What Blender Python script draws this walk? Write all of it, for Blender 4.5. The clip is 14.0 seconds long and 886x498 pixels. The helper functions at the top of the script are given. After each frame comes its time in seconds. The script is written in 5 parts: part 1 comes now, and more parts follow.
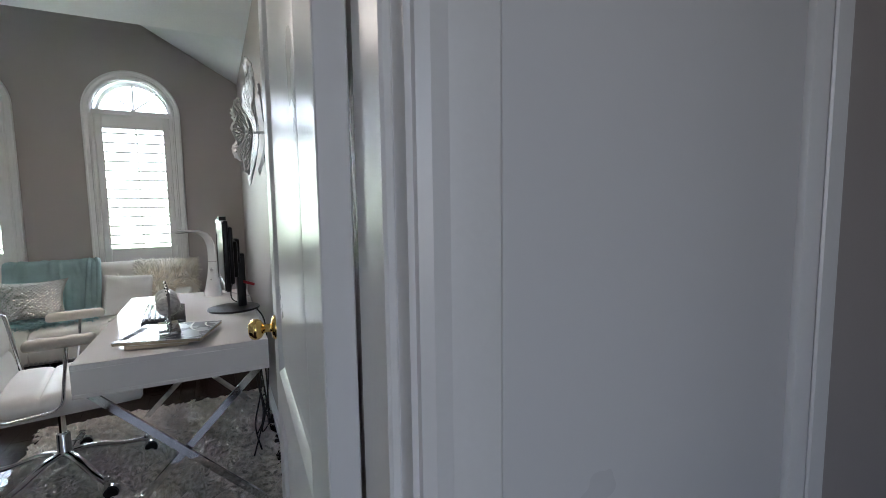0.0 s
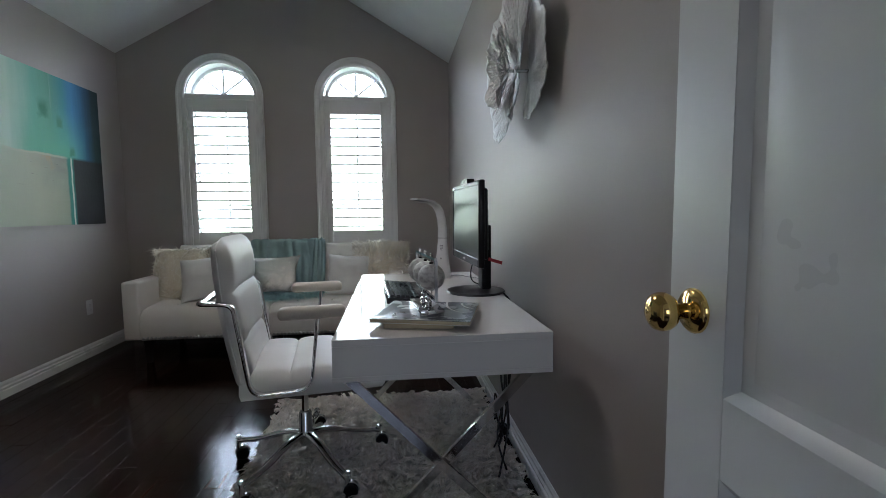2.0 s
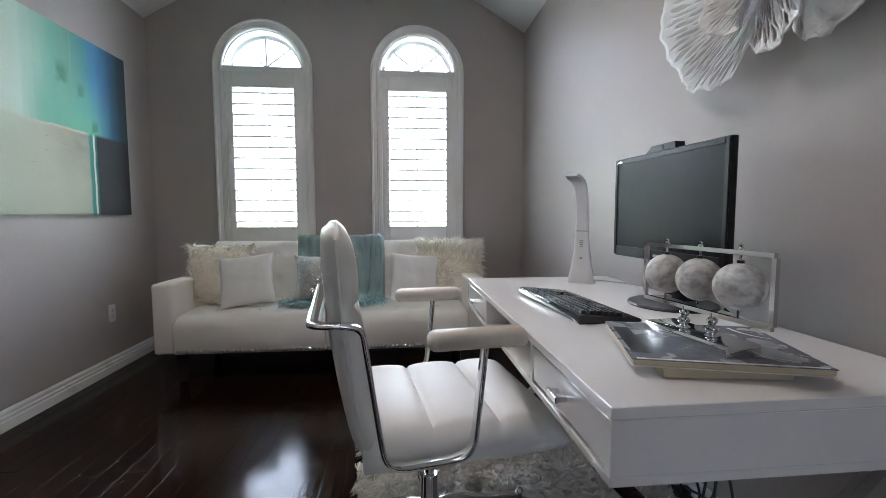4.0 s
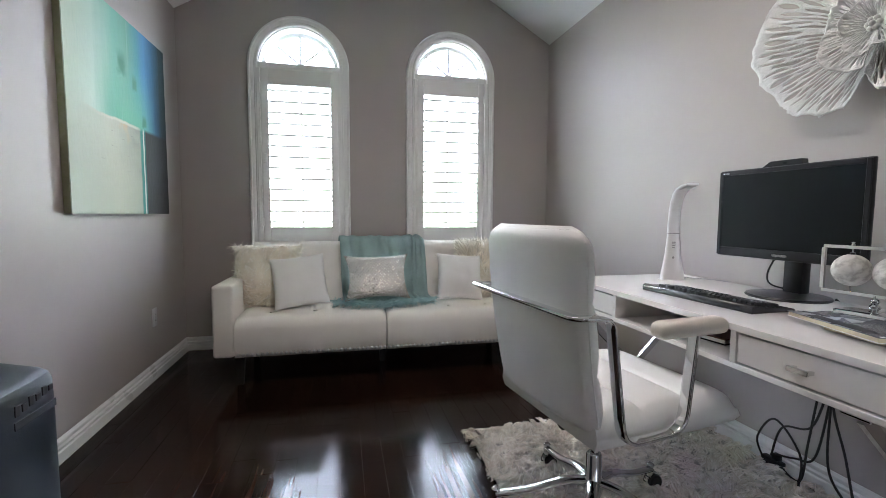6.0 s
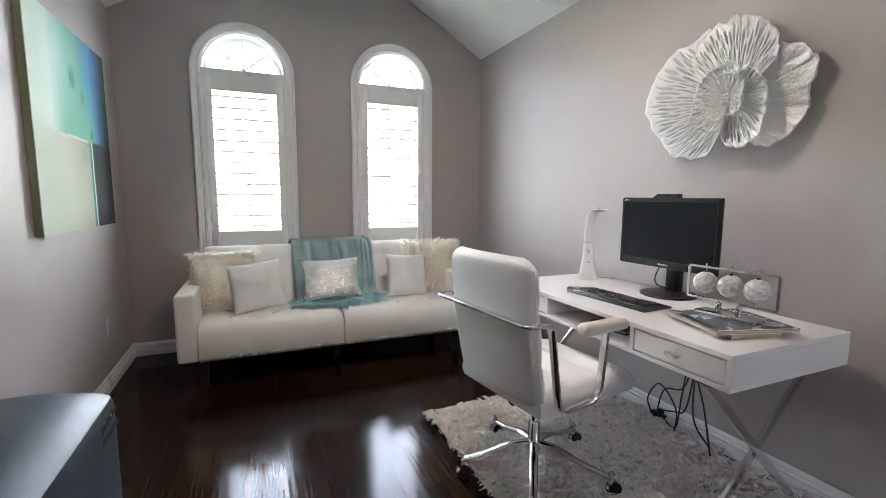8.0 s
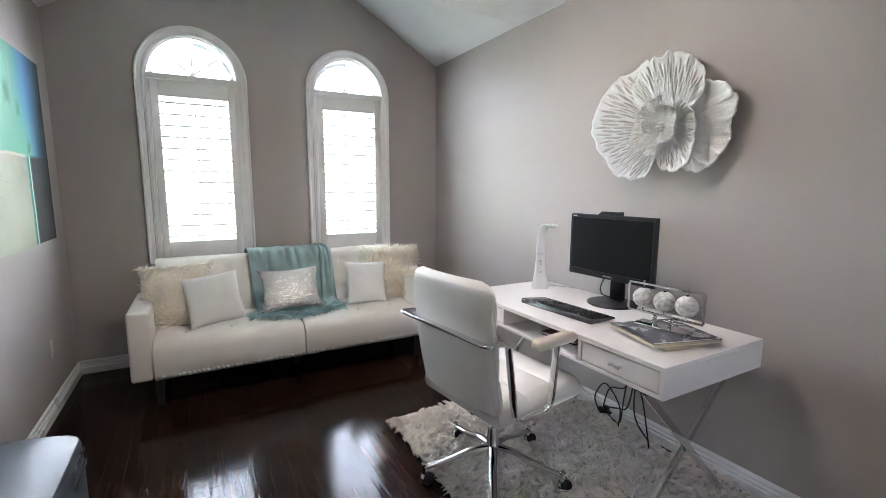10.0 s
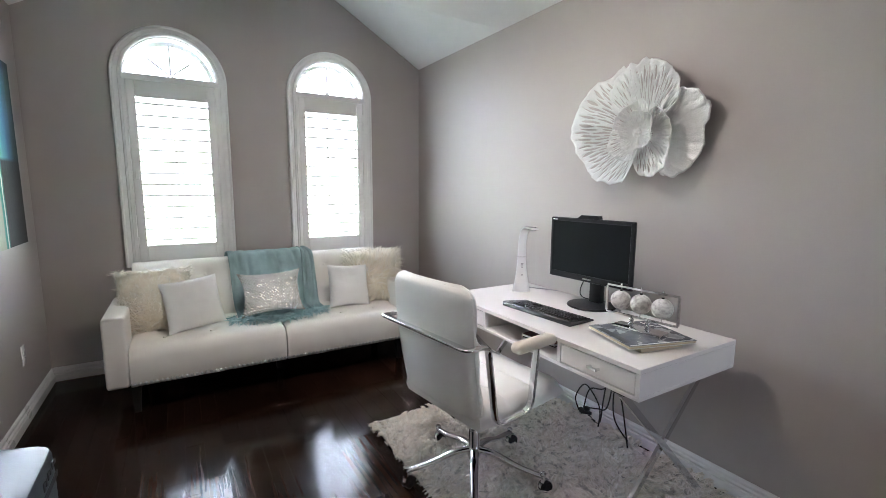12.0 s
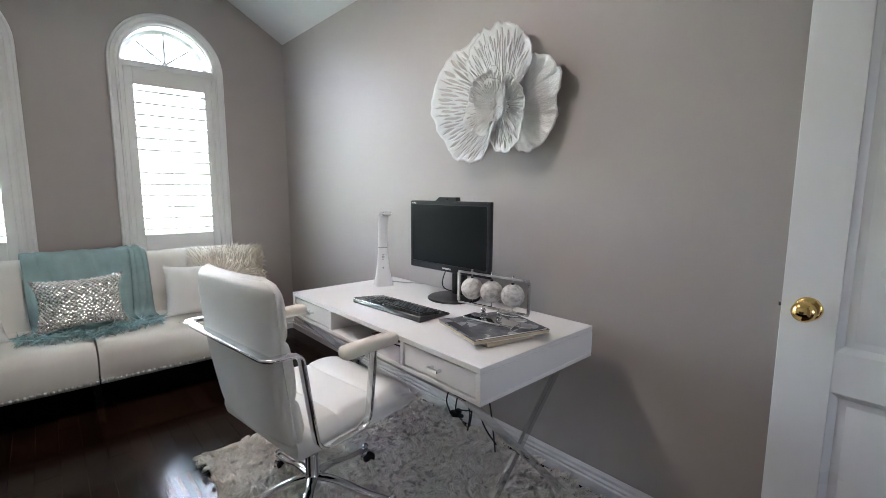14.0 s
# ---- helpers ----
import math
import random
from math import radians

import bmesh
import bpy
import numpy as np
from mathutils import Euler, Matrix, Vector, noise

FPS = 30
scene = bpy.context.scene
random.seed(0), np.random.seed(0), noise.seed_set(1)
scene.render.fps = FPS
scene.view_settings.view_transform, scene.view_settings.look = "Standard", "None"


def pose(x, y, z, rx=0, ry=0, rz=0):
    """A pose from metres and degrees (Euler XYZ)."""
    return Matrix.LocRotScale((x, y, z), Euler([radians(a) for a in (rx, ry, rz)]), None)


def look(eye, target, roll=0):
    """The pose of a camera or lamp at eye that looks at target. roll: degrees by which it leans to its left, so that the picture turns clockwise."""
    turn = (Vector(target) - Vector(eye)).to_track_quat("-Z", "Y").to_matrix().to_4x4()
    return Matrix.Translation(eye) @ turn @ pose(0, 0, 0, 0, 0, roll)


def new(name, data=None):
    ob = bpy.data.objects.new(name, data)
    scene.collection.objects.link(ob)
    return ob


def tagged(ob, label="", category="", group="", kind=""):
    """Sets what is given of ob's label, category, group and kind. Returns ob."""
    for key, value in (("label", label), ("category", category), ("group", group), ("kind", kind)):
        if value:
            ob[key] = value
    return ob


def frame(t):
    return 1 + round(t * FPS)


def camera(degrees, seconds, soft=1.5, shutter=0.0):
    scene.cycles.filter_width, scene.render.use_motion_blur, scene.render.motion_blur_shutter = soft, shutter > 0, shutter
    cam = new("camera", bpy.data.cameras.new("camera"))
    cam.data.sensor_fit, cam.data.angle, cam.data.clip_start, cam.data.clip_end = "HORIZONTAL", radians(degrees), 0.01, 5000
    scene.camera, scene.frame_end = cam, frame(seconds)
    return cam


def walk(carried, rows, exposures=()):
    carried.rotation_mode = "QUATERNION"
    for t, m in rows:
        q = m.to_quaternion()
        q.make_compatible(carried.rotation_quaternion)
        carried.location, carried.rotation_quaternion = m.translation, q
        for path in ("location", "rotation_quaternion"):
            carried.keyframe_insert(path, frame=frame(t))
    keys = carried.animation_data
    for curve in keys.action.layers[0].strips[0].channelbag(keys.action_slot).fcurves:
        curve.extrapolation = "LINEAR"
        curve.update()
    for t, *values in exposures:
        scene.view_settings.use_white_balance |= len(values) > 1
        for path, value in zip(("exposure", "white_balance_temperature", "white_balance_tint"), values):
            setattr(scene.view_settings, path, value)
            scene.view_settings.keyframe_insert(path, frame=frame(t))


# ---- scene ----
# ---- camera ----
cam = camera(89.98, 14.0, 0.85)
ROWS = [
    (0, -0.277, 0.618, 1.300, -5.33, 0.83, -27.29),
    (0.5, -0.375, 0.734, 1.237, -4.79, 0.49, -19.89),
    (1, -0.437, 0.896, 1.191, -4.74, 0.55, -13.72),
    (1.5, -0.513, 1.117, 1.156, -4.81, 0.48, -9.56),
    (2, -0.581, 1.299, 1.126, -4.68, 0.53, -6.67),
    (2.5, -0.682, 1.507, 1.087, -4.57, 0.31, -5.72),
    (3, -0.784, 1.675, 1.090, -4.53, 0.27, -5.55),
    (3.5, -0.916, 1.826, 1.066, -4.62, 0.19, -5.70),
    (4, -1.065, 1.946, 1.053, -4.35, 0.10, -5.74),
    (6.5, -1.920, 1.949, 1.078, -4.74, -0.25, -15.70),
    (7, -1.972, 1.852, 1.113, -5.69, -0.20, -18.51),
    (7.5, -2.038, 1.747, 1.186, -6.26, -0.29, -20.71),
    (8, -2.096, 1.689, 1.257, -6.87, -0.28, -23.02),
    (8.5, -2.132, 1.662, 1.302, -7.30, -0.34, -24.97),
    (11, -2.153, 1.624, 1.420, -7.90, -0.25, -30.05),
    (11.5, -2.148, 1.619, 1.408, -7.73, -0.37, -30.37),
    (12, -2.139, 1.616, 1.410, -7.79, -0.32, -30.74),
    (12.5, -2.123, 1.607, 1.390, -7.57, -0.28, -31.26),
    (13, -2.062, 1.606, 1.363, -7.64, -0.21, -32.13),
    (13.5, -1.909, 1.635, 1.326, -7.56, -0.10, -34.51),
    (14, -1.694, 1.678, 1.301, -7.49, -0.17, -41.93),
]
EXPOSURES = [(0.0, 0.5, 5620, 12), (0.5, 0.25, 5590, 12), (1.0, 0.08, 5570, 12), (1.5, 0.01, 5490, 12), (2.5, -0.31, 5510, 12), (4.0, 0.54, 5590, 15), (6.5, 0.92, 5720, 15), (8.0, 1.12, 5800, 16), (12.0, 1.24, 5680, 15), (13.5, 1.16, 5650, 14), (14.0, 1.04, 5640, 14)]
walk(cam, [(t, pose(x, y, z, 90 + pitch, roll, yaw)) for t, x, y, z, pitch, roll, yaw in ROWS], EXPOSURES)

# ---- sizes of the place, in metres ----
XL, XR, YB, YF = -3.005, 0.0, 5.70, 1.084      # left, right, back and front wall faces
ZC, YV, SLOPE = 2.574, 4.365, 0.575            # flat ceiling, start of the vault, its pitch
XM = (XL + XR) / 2
ZR = ZC + SLOPE * (XR - XM)                    # ridge
DOOR_L, DOOR_R, DOOR_H, YH = -0.99, -0.134, 2.05, 0.964
WINDOWS = (-2.125, -0.899)                     # middles of the two windows
W_HALF, W_SPRING, W_SILL = 0.312, 2.213, 0.90

# ---- world, sun and hall fill lamp ----
world = bpy.data.worlds.new("sky")
scene.world = world
world.use_nodes = True
wn = world.node_tree.nodes
sky = wn.new("ShaderNodeTexSky")
sky.sky_type, sky.sun_disc = "NISHITA", False
sky.sun_elevation, sky.sun_rotation = radians(48), radians(200)
wn["Background"].inputs["Strength"].default_value = 0.15
world.node_tree.links.new(sky.outputs[0], wn["Background"].inputs["Color"])
sun = new("sun", bpy.data.lights.new("sun", "SUN"))
sun.data.energy, sun.data.angle, sun.data.color = 3.0, radians(10), (1.0, 0.95, 0.88)
sun.matrix_world = look((3, -8, 10), (0, 6, 0))


def area_lamp(name, where, target, sx, sy, power, colour):
    lamp = new(name, bpy.data.lights.new(name, "AREA"))
    lamp.data.shape, lamp.data.size, lamp.data.size_y = "RECTANGLE", sx, sy
    lamp.data.energy, lamp.data.color = power, colour
    lamp.matrix_world = look(where, target)
    return lamp


# added fill lamp in an assumed hall window, lights the hall and doorway
area_lamp("hall_fill_lamp", (-0.9, -1.27, 1.5), (-0.9, 0, 1.45), 1.3, 1.2, 6, (1.0, 0.95, 0.90))


# ---- materials ----
def material(name, colour, rough=0.5, metal=0.0, vary=0.08, scale=6.0, grain=60.0, bump=0.05, spec=0.5, rough_vary=0.08, coat=0.0, colour2=None):
    """A surface with a slow stain, a fine grain and slight relief."""
    m = bpy.data.materials.new(name)
    m.use_nodes = True
    nt = m.node_tree
    b = nt.nodes["Principled BSDF"]
    tc = nt.nodes.new("ShaderNodeTexCoord")
    slow = nt.nodes.new("ShaderNodeTexNoise")
    slow.inputs["Scale"].default_value, slow.inputs["Detail"].default_value = scale, 4
    fine = nt.nodes.new("ShaderNodeTexNoise")
    fine.inputs["Scale"].default_value, fine.inputs["Detail"].default_value = grain, 3
    for n in (slow, fine):
        nt.links.new(tc.outputs["Object"], n.inputs["Vector"])
    mix = nt.nodes.new("ShaderNodeMix")
    mix.data_type = "RGBA"
    c2 = colour2 or tuple(c * (1 - 2.2 * vary) for c in colour)
    mix.inputs["A"].default_value, mix.inputs["B"].default_value = (*colour, 1), (*c2, 1)
    ramp = nt.nodes.new("ShaderNodeMapRange")
    ramp.inputs["From Min"].default_value, ramp.inputs["From Max"].default_value = 0.35, 0.7
    add = nt.nodes.new("ShaderNodeMath")
    add.operation = "MULTIPLY_ADD"
    add.inputs[1].default_value = 0.35
    nt.links.new(fine.outputs["Fac"], add.inputs[0])
    half = nt.nodes.new("ShaderNodeMath")
    half.operation = "MULTIPLY"
    half.inputs[1].default_value = 0.65
    nt.links.new(slow.outputs["Fac"], half.inputs[0])
    nt.links.new(half.outputs[0], add.inputs[2])
    nt.links.new(add.outputs[0], ramp.inputs["Value"])
    nt.links.new(ramp.outputs[0], mix.inputs["Factor"])
    nt.links.new(mix.outputs["Result"], b.inputs["Base Color"])
    rr = nt.nodes.new("ShaderNodeMapRange")
    rr.inputs["To Min"].default_value, rr.inputs["To Max"].default_value = max(rough - rough_vary, 0.02), rough + rough_vary
    nt.links.new(slow.outputs["Fac"], rr.inputs["Value"])
    nt.links.new(rr.outputs[0], b.inputs["Roughness"])
    b.inputs["Metallic"].default_value = metal
    b.inputs["Specular IOR Level"].default_value = spec
    if coat:
        b.inputs["Coat Weight"].default_value, b.inputs["Coat Roughness"].default_value = coat, 0.08
    if bump:
        bp = nt.nodes.new("ShaderNodeBump")
        bp.inputs["Strength"].default_value, bp.inputs["Distance"].default_value = bump, 0.01
        nt.links.new(fine.outputs["Fac"], bp.inputs["Height"])
        nt.links.new(bp.outputs[0], b.inputs["Normal"])
    return m


def node(m, kind, **inputs):
    n = m.node_tree.nodes.new(kind)
    for k, v in inputs.items():
        n.inputs[k].default_value = v
    return n


M_WALL = material("greige eggshell wall paint", (0.44, 0.405, 0.39), 0.42, vary=0.02, scale=1.2, grain=160, bump=0.035, spec=0.2, rough_vary=0.04)
M_CEIL = material("white stippled ceiling", (0.82, 0.82, 0.81), 0.85, vary=0.03, scale=3, grain=90, bump=0.35)
M_TRIM = material("white semi-gloss trim paint", (0.86, 0.86, 0.86), 0.3, vary=0.02, scale=5, grain=120, bump=0.02)
M_DOOR = material("white semi-gloss door paint", (0.76, 0.76, 0.77), 0.28, vary=0.004, scale=3, grain=70, bump=0.02, rough_vary=0.02)
M_SHUT = material("white shutter lacquer", (0.87, 0.87, 0.865), 0.35, vary=0.015, bump=0.0)
M_LEATHER = material("white faux leather", (0.87, 0.845, 0.80), 0.5, vary=0.03, scale=4, grain=260, bump=0.06)
M_CHAIR = material("white bonded leather", (0.88, 0.87, 0.845), 0.42, vary=0.03, scale=5, grain=300, bump=0.05)
# arm pads: warmth of the light is put into this beige
M_ARM = material("worn leather with warm light in its beige", (0.74, 0.67, 0.585), 0.42, vary=0.06, scale=9, grain=300, bump=0.05)
M_CHROME = material("polished chrome", (0.72, 0.73, 0.74), 0.07, metal=1.0, vary=0.02, bump=0.0, rough_vary=0.02)
M_STEEL = material("satin silver metal", (0.70, 0.70, 0.71), 0.25, metal=1.0, vary=0.05, bump=0.02)
M_NAIL = material("nickel nailhead", (0.72, 0.72, 0.73), 0.28, metal=1.0, vary=0.08, bump=0.0)
M_BRASS = material("polished brass", (0.83, 0.60, 0.22), 0.1, metal=1.0, vary=0.06, bump=0.0, rough_vary=0.04)
M_LACQUER = material("white high-gloss lacquer", (0.83, 0.80, 0.78), 0.07, vary=0.012, bump=0.0, rough_vary=0.02)
M_BLACK = material("black textured plastic", (0.010, 0.010, 0.011), 0.36, vary=0.1, grain=220, bump=0.06, spec=0.3)
M_CASE = material("glossy charcoal keyboard case", (0.035, 0.038, 0.043), 0.18, vary=0.05, bump=0.0)
M_KEY = material("black key plastic", (0.009, 0.009, 0.010), 0.38, vary=0.05, bump=0.02)
M_SCREEN = material("dark semi-gloss screen", (0.008, 0.009, 0.010), 0.32, vary=0.02, bump=0.0, rough_vary=0.02, spec=0.12)
M_CABLE = material("black rubber cable", (0.015, 0.015, 0.015), 0.5, vary=0.05, bump=0.0)
M_WHITEPL = material("glossy white plastic", (0.80, 0.80, 0.81), 0.16, vary=0.01, bump=0.0)
M_GREYPR = material("grey print", (0.35, 0.35, 0.36), 0.5, vary=0.03, bump=0.0)
M_TEAL = material("teal woven throw", (0.36, 0.50, 0.51), 0.85, vary=0.12, scale=9, grain=380, bump=0.35)
M_WHITEFAB = material("white cotton cushion", (0.87, 0.87, 0.86), 0.8, vary=0.03, scale=5, grain=420, bump=0.15)
M_SILVERFAB = material("silver woven backing", (0.40, 0.38, 0.35), 0.5, vary=0.12, scale=12, grain=300, bump=0.2)
M_SEQUIN = material("silver sequin", (0.94, 0.93, 0.91), 0.2, metal=0.8, vary=0.08, scale=30, bump=0.0)
M_DARKWOOD = material("black stained leg", (0.012, 0.010, 0.009), 0.4, vary=0.1, bump=0.03)
M_PAPER = material("cream paper block", (0.52, 0.44, 0.31), 0.8, vary=0.08, grain=300, bump=0.1)
M_PAGE = material("white page edges", (0.75, 0.74, 0.71), 0.7, vary=0.06, grain=300, bump=0.1)
M_COVER = material("grey glossy magazine cover", (0.10, 0.105, 0.12), 0.27, vary=0.25, scale=14, grain=40, bump=0.0, colour2=(0.22, 0.22, 0.23))
M_FLOWER = material("silver-white metal petals", (0.64, 0.64, 0.635), 0.32, metal=0.25, vary=0.05, scale=30, grain=130, bump=0.3)
M_GREYBODY = material("dark slate moulded plastic", (0.020, 0.026, 0.032), 0.40, vary=0.05, scale=4, grain=280, bump=0.05, spec=0.3)
M_LOGO = material("black badge", (0.012, 0.012, 0.013), 0.6, vary=0.05, bump=0.0)
M_RED = material("red strap", (0.35, 0.02, 0.03), 0.5, vary=0.05, bump=0.0)
M_SUBFLOOR = material("dark joint under planks", (0.012, 0.007, 0.005), 0.6, vary=0.1, bump=0.05)
M_GREEN_OUT = material("lawn outside", (0.10, 0.16, 0.05), 0.9, vary=0.2, scale=1.5, grain=20, bump=0.2)


def wood_material():
    m = material("dark walnut floor finish", (0.040, 0.019, 0.012), 0.13, vary=0.2, scale=3, grain=30, bump=0.0, spec=0.13, rough_vary=0.03, colour2=(0.020, 0.010, 0.007))
    nt = m.node_tree
    b = nt.nodes["Principled BSDF"]
    tc = nt.nodes.new("ShaderNodeTexCoord")
    mp = nt.nodes.new("ShaderNodeMapping")
    mp.inputs["Scale"].default_value = (55, 2.2, 20)
    info = nt.nodes.new("ShaderNodeObjectInfo")
    sh = nt.nodes.new("ShaderNodeVectorMath")
    sh.operation = "MULTIPLY_ADD"
    comb = nt.nodes.new("ShaderNodeCombineXYZ")
    for i in range(3):
        nt.links.new(info.outputs["Random"], comb.inputs[i])
    sh.inputs[1].default_value = (37, 91, 13)
    nt.links.new(comb.outputs[0], sh.inputs[0])
    nt.links.new(tc.outputs["Object"], sh.inputs[2])
    nt.links.new(sh.outputs[0], mp.inputs["Vector"])
    gr = nt.nodes.new("ShaderNodeTexNoise")
    gr.inputs["Scale"].default_value, gr.inputs["Detail"].default_value, gr.inputs["Distortion"].default_value = 1.0, 6, 0.6
    nt.links.new(mp.outputs[0], gr.inputs["Vector"])
    ramp = nt.nodes.new("ShaderNodeValToRGB")
    ramp.color_ramp.elements[0].position, ramp.color_ramp.elements[0].color = 0.3, (0.006, 0.003, 0.0022, 1)
    ramp.color_ramp.elements[1].position, ramp.color_ramp.elements[1].color = 0.75, (0.026, 0.012, 0.0075, 1)
    nt.links.new(gr.outputs["Fac"], ramp.inputs[0])
    hsv = nt.nodes.new("ShaderNodeHueSaturation")
    mr = nt.nodes.new("ShaderNodeMapRange")
    mr.inputs["To Min"].default_value, mr.inputs["To Max"].default_value = 0.65, 1.35
    nt.links.new(info.outputs["Random"], mr.inputs["Value"])
    nt.links.new(mr.outputs[0], hsv.inputs["Value"])
    nt.links.new(ramp.outputs[0], hsv.inputs["Color"])
    nt.links.new(hsv.outputs[0], b.inputs["Base Color"])
    bp = nt.nodes.new("ShaderNodeBump")
    bp.inputs["Strength"].default_value, bp.inputs["Distance"].default_value = 0.06, 0.003
    nt.links.new(gr.outputs["Fac"], bp.inputs["Height"])
    nt.links.new(bp.outputs[0], b.inputs["Normal"])
    return m


M_WOOD = wood_material()


def tuft_material(name, dark, light, rough=0.9, sheer=0.45):
    """Fibres whose shade changes from tuft to tuft."""
    m = material(name, light, rough, vary=0.1, bump=0.0)
    nt = m.node_tree
    g = nt.nodes.new("ShaderNodeNewGeometry")
    ramp = nt.nodes.new("ShaderNodeValToRGB")
    ramp.color_ramp.elements[0].color, ramp.color_ramp.elements[1].color = (*dark, 1), (*light, 1)
    nt.links.new(g.outputs["Random Per Island"], ramp.inputs[0])
    b = nt.nodes["Principled BSDF"]
    nt.links.new(ramp.outputs[0], b.inputs["Base Color"])
    b.inputs["Specular IOR Level"].default_value = 0.2
    through_fibre = nt.nodes.new("ShaderNodeBsdfTranslucent")
    nt.links.new(ramp.outputs[0], through_fibre.inputs["Color"])
    blend = nt.nodes.new("ShaderNodeMixShader")
    blend.inputs[0].default_value = sheer
    nt.links.new(b.outputs[0], blend.inputs[1])
    nt.links.new(through_fibre.outputs[0], blend.inputs[2])
    nt.links.new(blend.outputs[0], nt.nodes["Material Output"].inputs["Surface"])
    return m


M_RUG = tuft_material("shag rug yarn", (0.80, 0.735, 0.65), (0.98, 0.945, 0.885), sheer=0.06)
M_RUGBASE = material("rug backing", (0.84, 0.80, 0.74), 0.95, vary=0.2, scale=20, bump=0.2)
M_FUR = tuft_material("cream faux fur", (0.96, 0.91, 0.80), (0.99, 0.98, 0.94))
M_FURBASE = material("cream fur skin", (0.93, 0.87, 0.75), 0.95, vary=0.05, scale=14, grain=120, bump=0.5)
M_FRINGE = tuft_material("teal fringe yarn", (0.36, 0.55, 0.57), (0.56, 0.74, 0.76))


def marble_globe_material():
    m = material("white globe with grey land", (0.62, 0.60, 0.58), 0.4, vary=0.0, scale=3, bump=0.0)
    nt = m.node_tree
    tc = nt.nodes.new("ShaderNodeTexCoord")
    n = nt.nodes.new("ShaderNodeTexNoise")
    n.inputs["Scale"].default_value, n.inputs["Detail"].default_value = 62.0, 10
    ramp = nt.nodes.new("ShaderNodeValToRGB")
    e = ramp.color_ramp.elements
    e[0].position, e[0].color = 0.38, (0.42, 0.40, 0.385, 1)
    e[1].position, e[1].color = 0.56, (0.66, 0.64, 0.615, 1)
    mp = nt.nodes.new("ShaderNodeMapping")
    mp.inputs["Scale"].default_value = (0.8, 0.8, 1.15)
    nt.links.new(tc.outputs["Object"], mp.inputs[0])
    nt.links.new(mp.outputs[0], n.inputs["Vector"])
    nt.links.new(n.outputs["Fac"], ramp.inputs[0])
    nt.links.new(ramp.outputs[0], nt.nodes["Principled BSDF"].inputs["Base Color"])
    return m


M_GLOBE = marble_globe_material()


def glass_material():
    m = bpy.data.materials.new("clear window glass")
    m.use_nodes = True
    b = m.node_tree.nodes["Principled BSDF"]
    b.inputs["Base Color"].default_value = (0.97, 0.99, 0.98, 1)
    b.inputs["Transmission Weight"].default_value, b.inputs["Roughness"].default_value, b.inputs["IOR"].default_value = 1.0, 0.0, 1.05
    return m


M_GLASS = glass_material()


def backdrop_material():
    """Emissive stand-in for daylight: bright haze over a dimmer band of leaves."""
    m = bpy.data.materials.new("glowing garden distance")
    m.use_nodes = True
    nt = m.node_tree
    nt.nodes.remove(nt.nodes["Principled BSDF"])
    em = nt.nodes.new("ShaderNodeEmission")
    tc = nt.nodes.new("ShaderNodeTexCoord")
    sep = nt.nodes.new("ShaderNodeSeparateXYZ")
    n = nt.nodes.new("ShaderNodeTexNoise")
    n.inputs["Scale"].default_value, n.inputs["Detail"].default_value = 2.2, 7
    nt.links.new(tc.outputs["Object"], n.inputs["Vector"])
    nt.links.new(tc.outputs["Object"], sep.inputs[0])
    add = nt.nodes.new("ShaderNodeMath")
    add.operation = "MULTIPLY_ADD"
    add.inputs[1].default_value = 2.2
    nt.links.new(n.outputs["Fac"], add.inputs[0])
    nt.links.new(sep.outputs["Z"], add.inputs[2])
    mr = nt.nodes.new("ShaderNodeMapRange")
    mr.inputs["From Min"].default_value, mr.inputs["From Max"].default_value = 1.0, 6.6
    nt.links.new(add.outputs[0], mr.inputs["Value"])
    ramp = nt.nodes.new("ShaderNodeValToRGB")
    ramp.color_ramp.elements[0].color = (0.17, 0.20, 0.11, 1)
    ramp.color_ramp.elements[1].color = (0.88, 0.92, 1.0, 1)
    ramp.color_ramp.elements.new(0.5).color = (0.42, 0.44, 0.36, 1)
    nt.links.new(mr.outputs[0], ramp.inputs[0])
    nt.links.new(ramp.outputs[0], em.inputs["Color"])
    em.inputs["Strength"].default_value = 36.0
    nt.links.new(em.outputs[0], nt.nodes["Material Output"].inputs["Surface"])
    return m


M_OUT = backdrop_material()


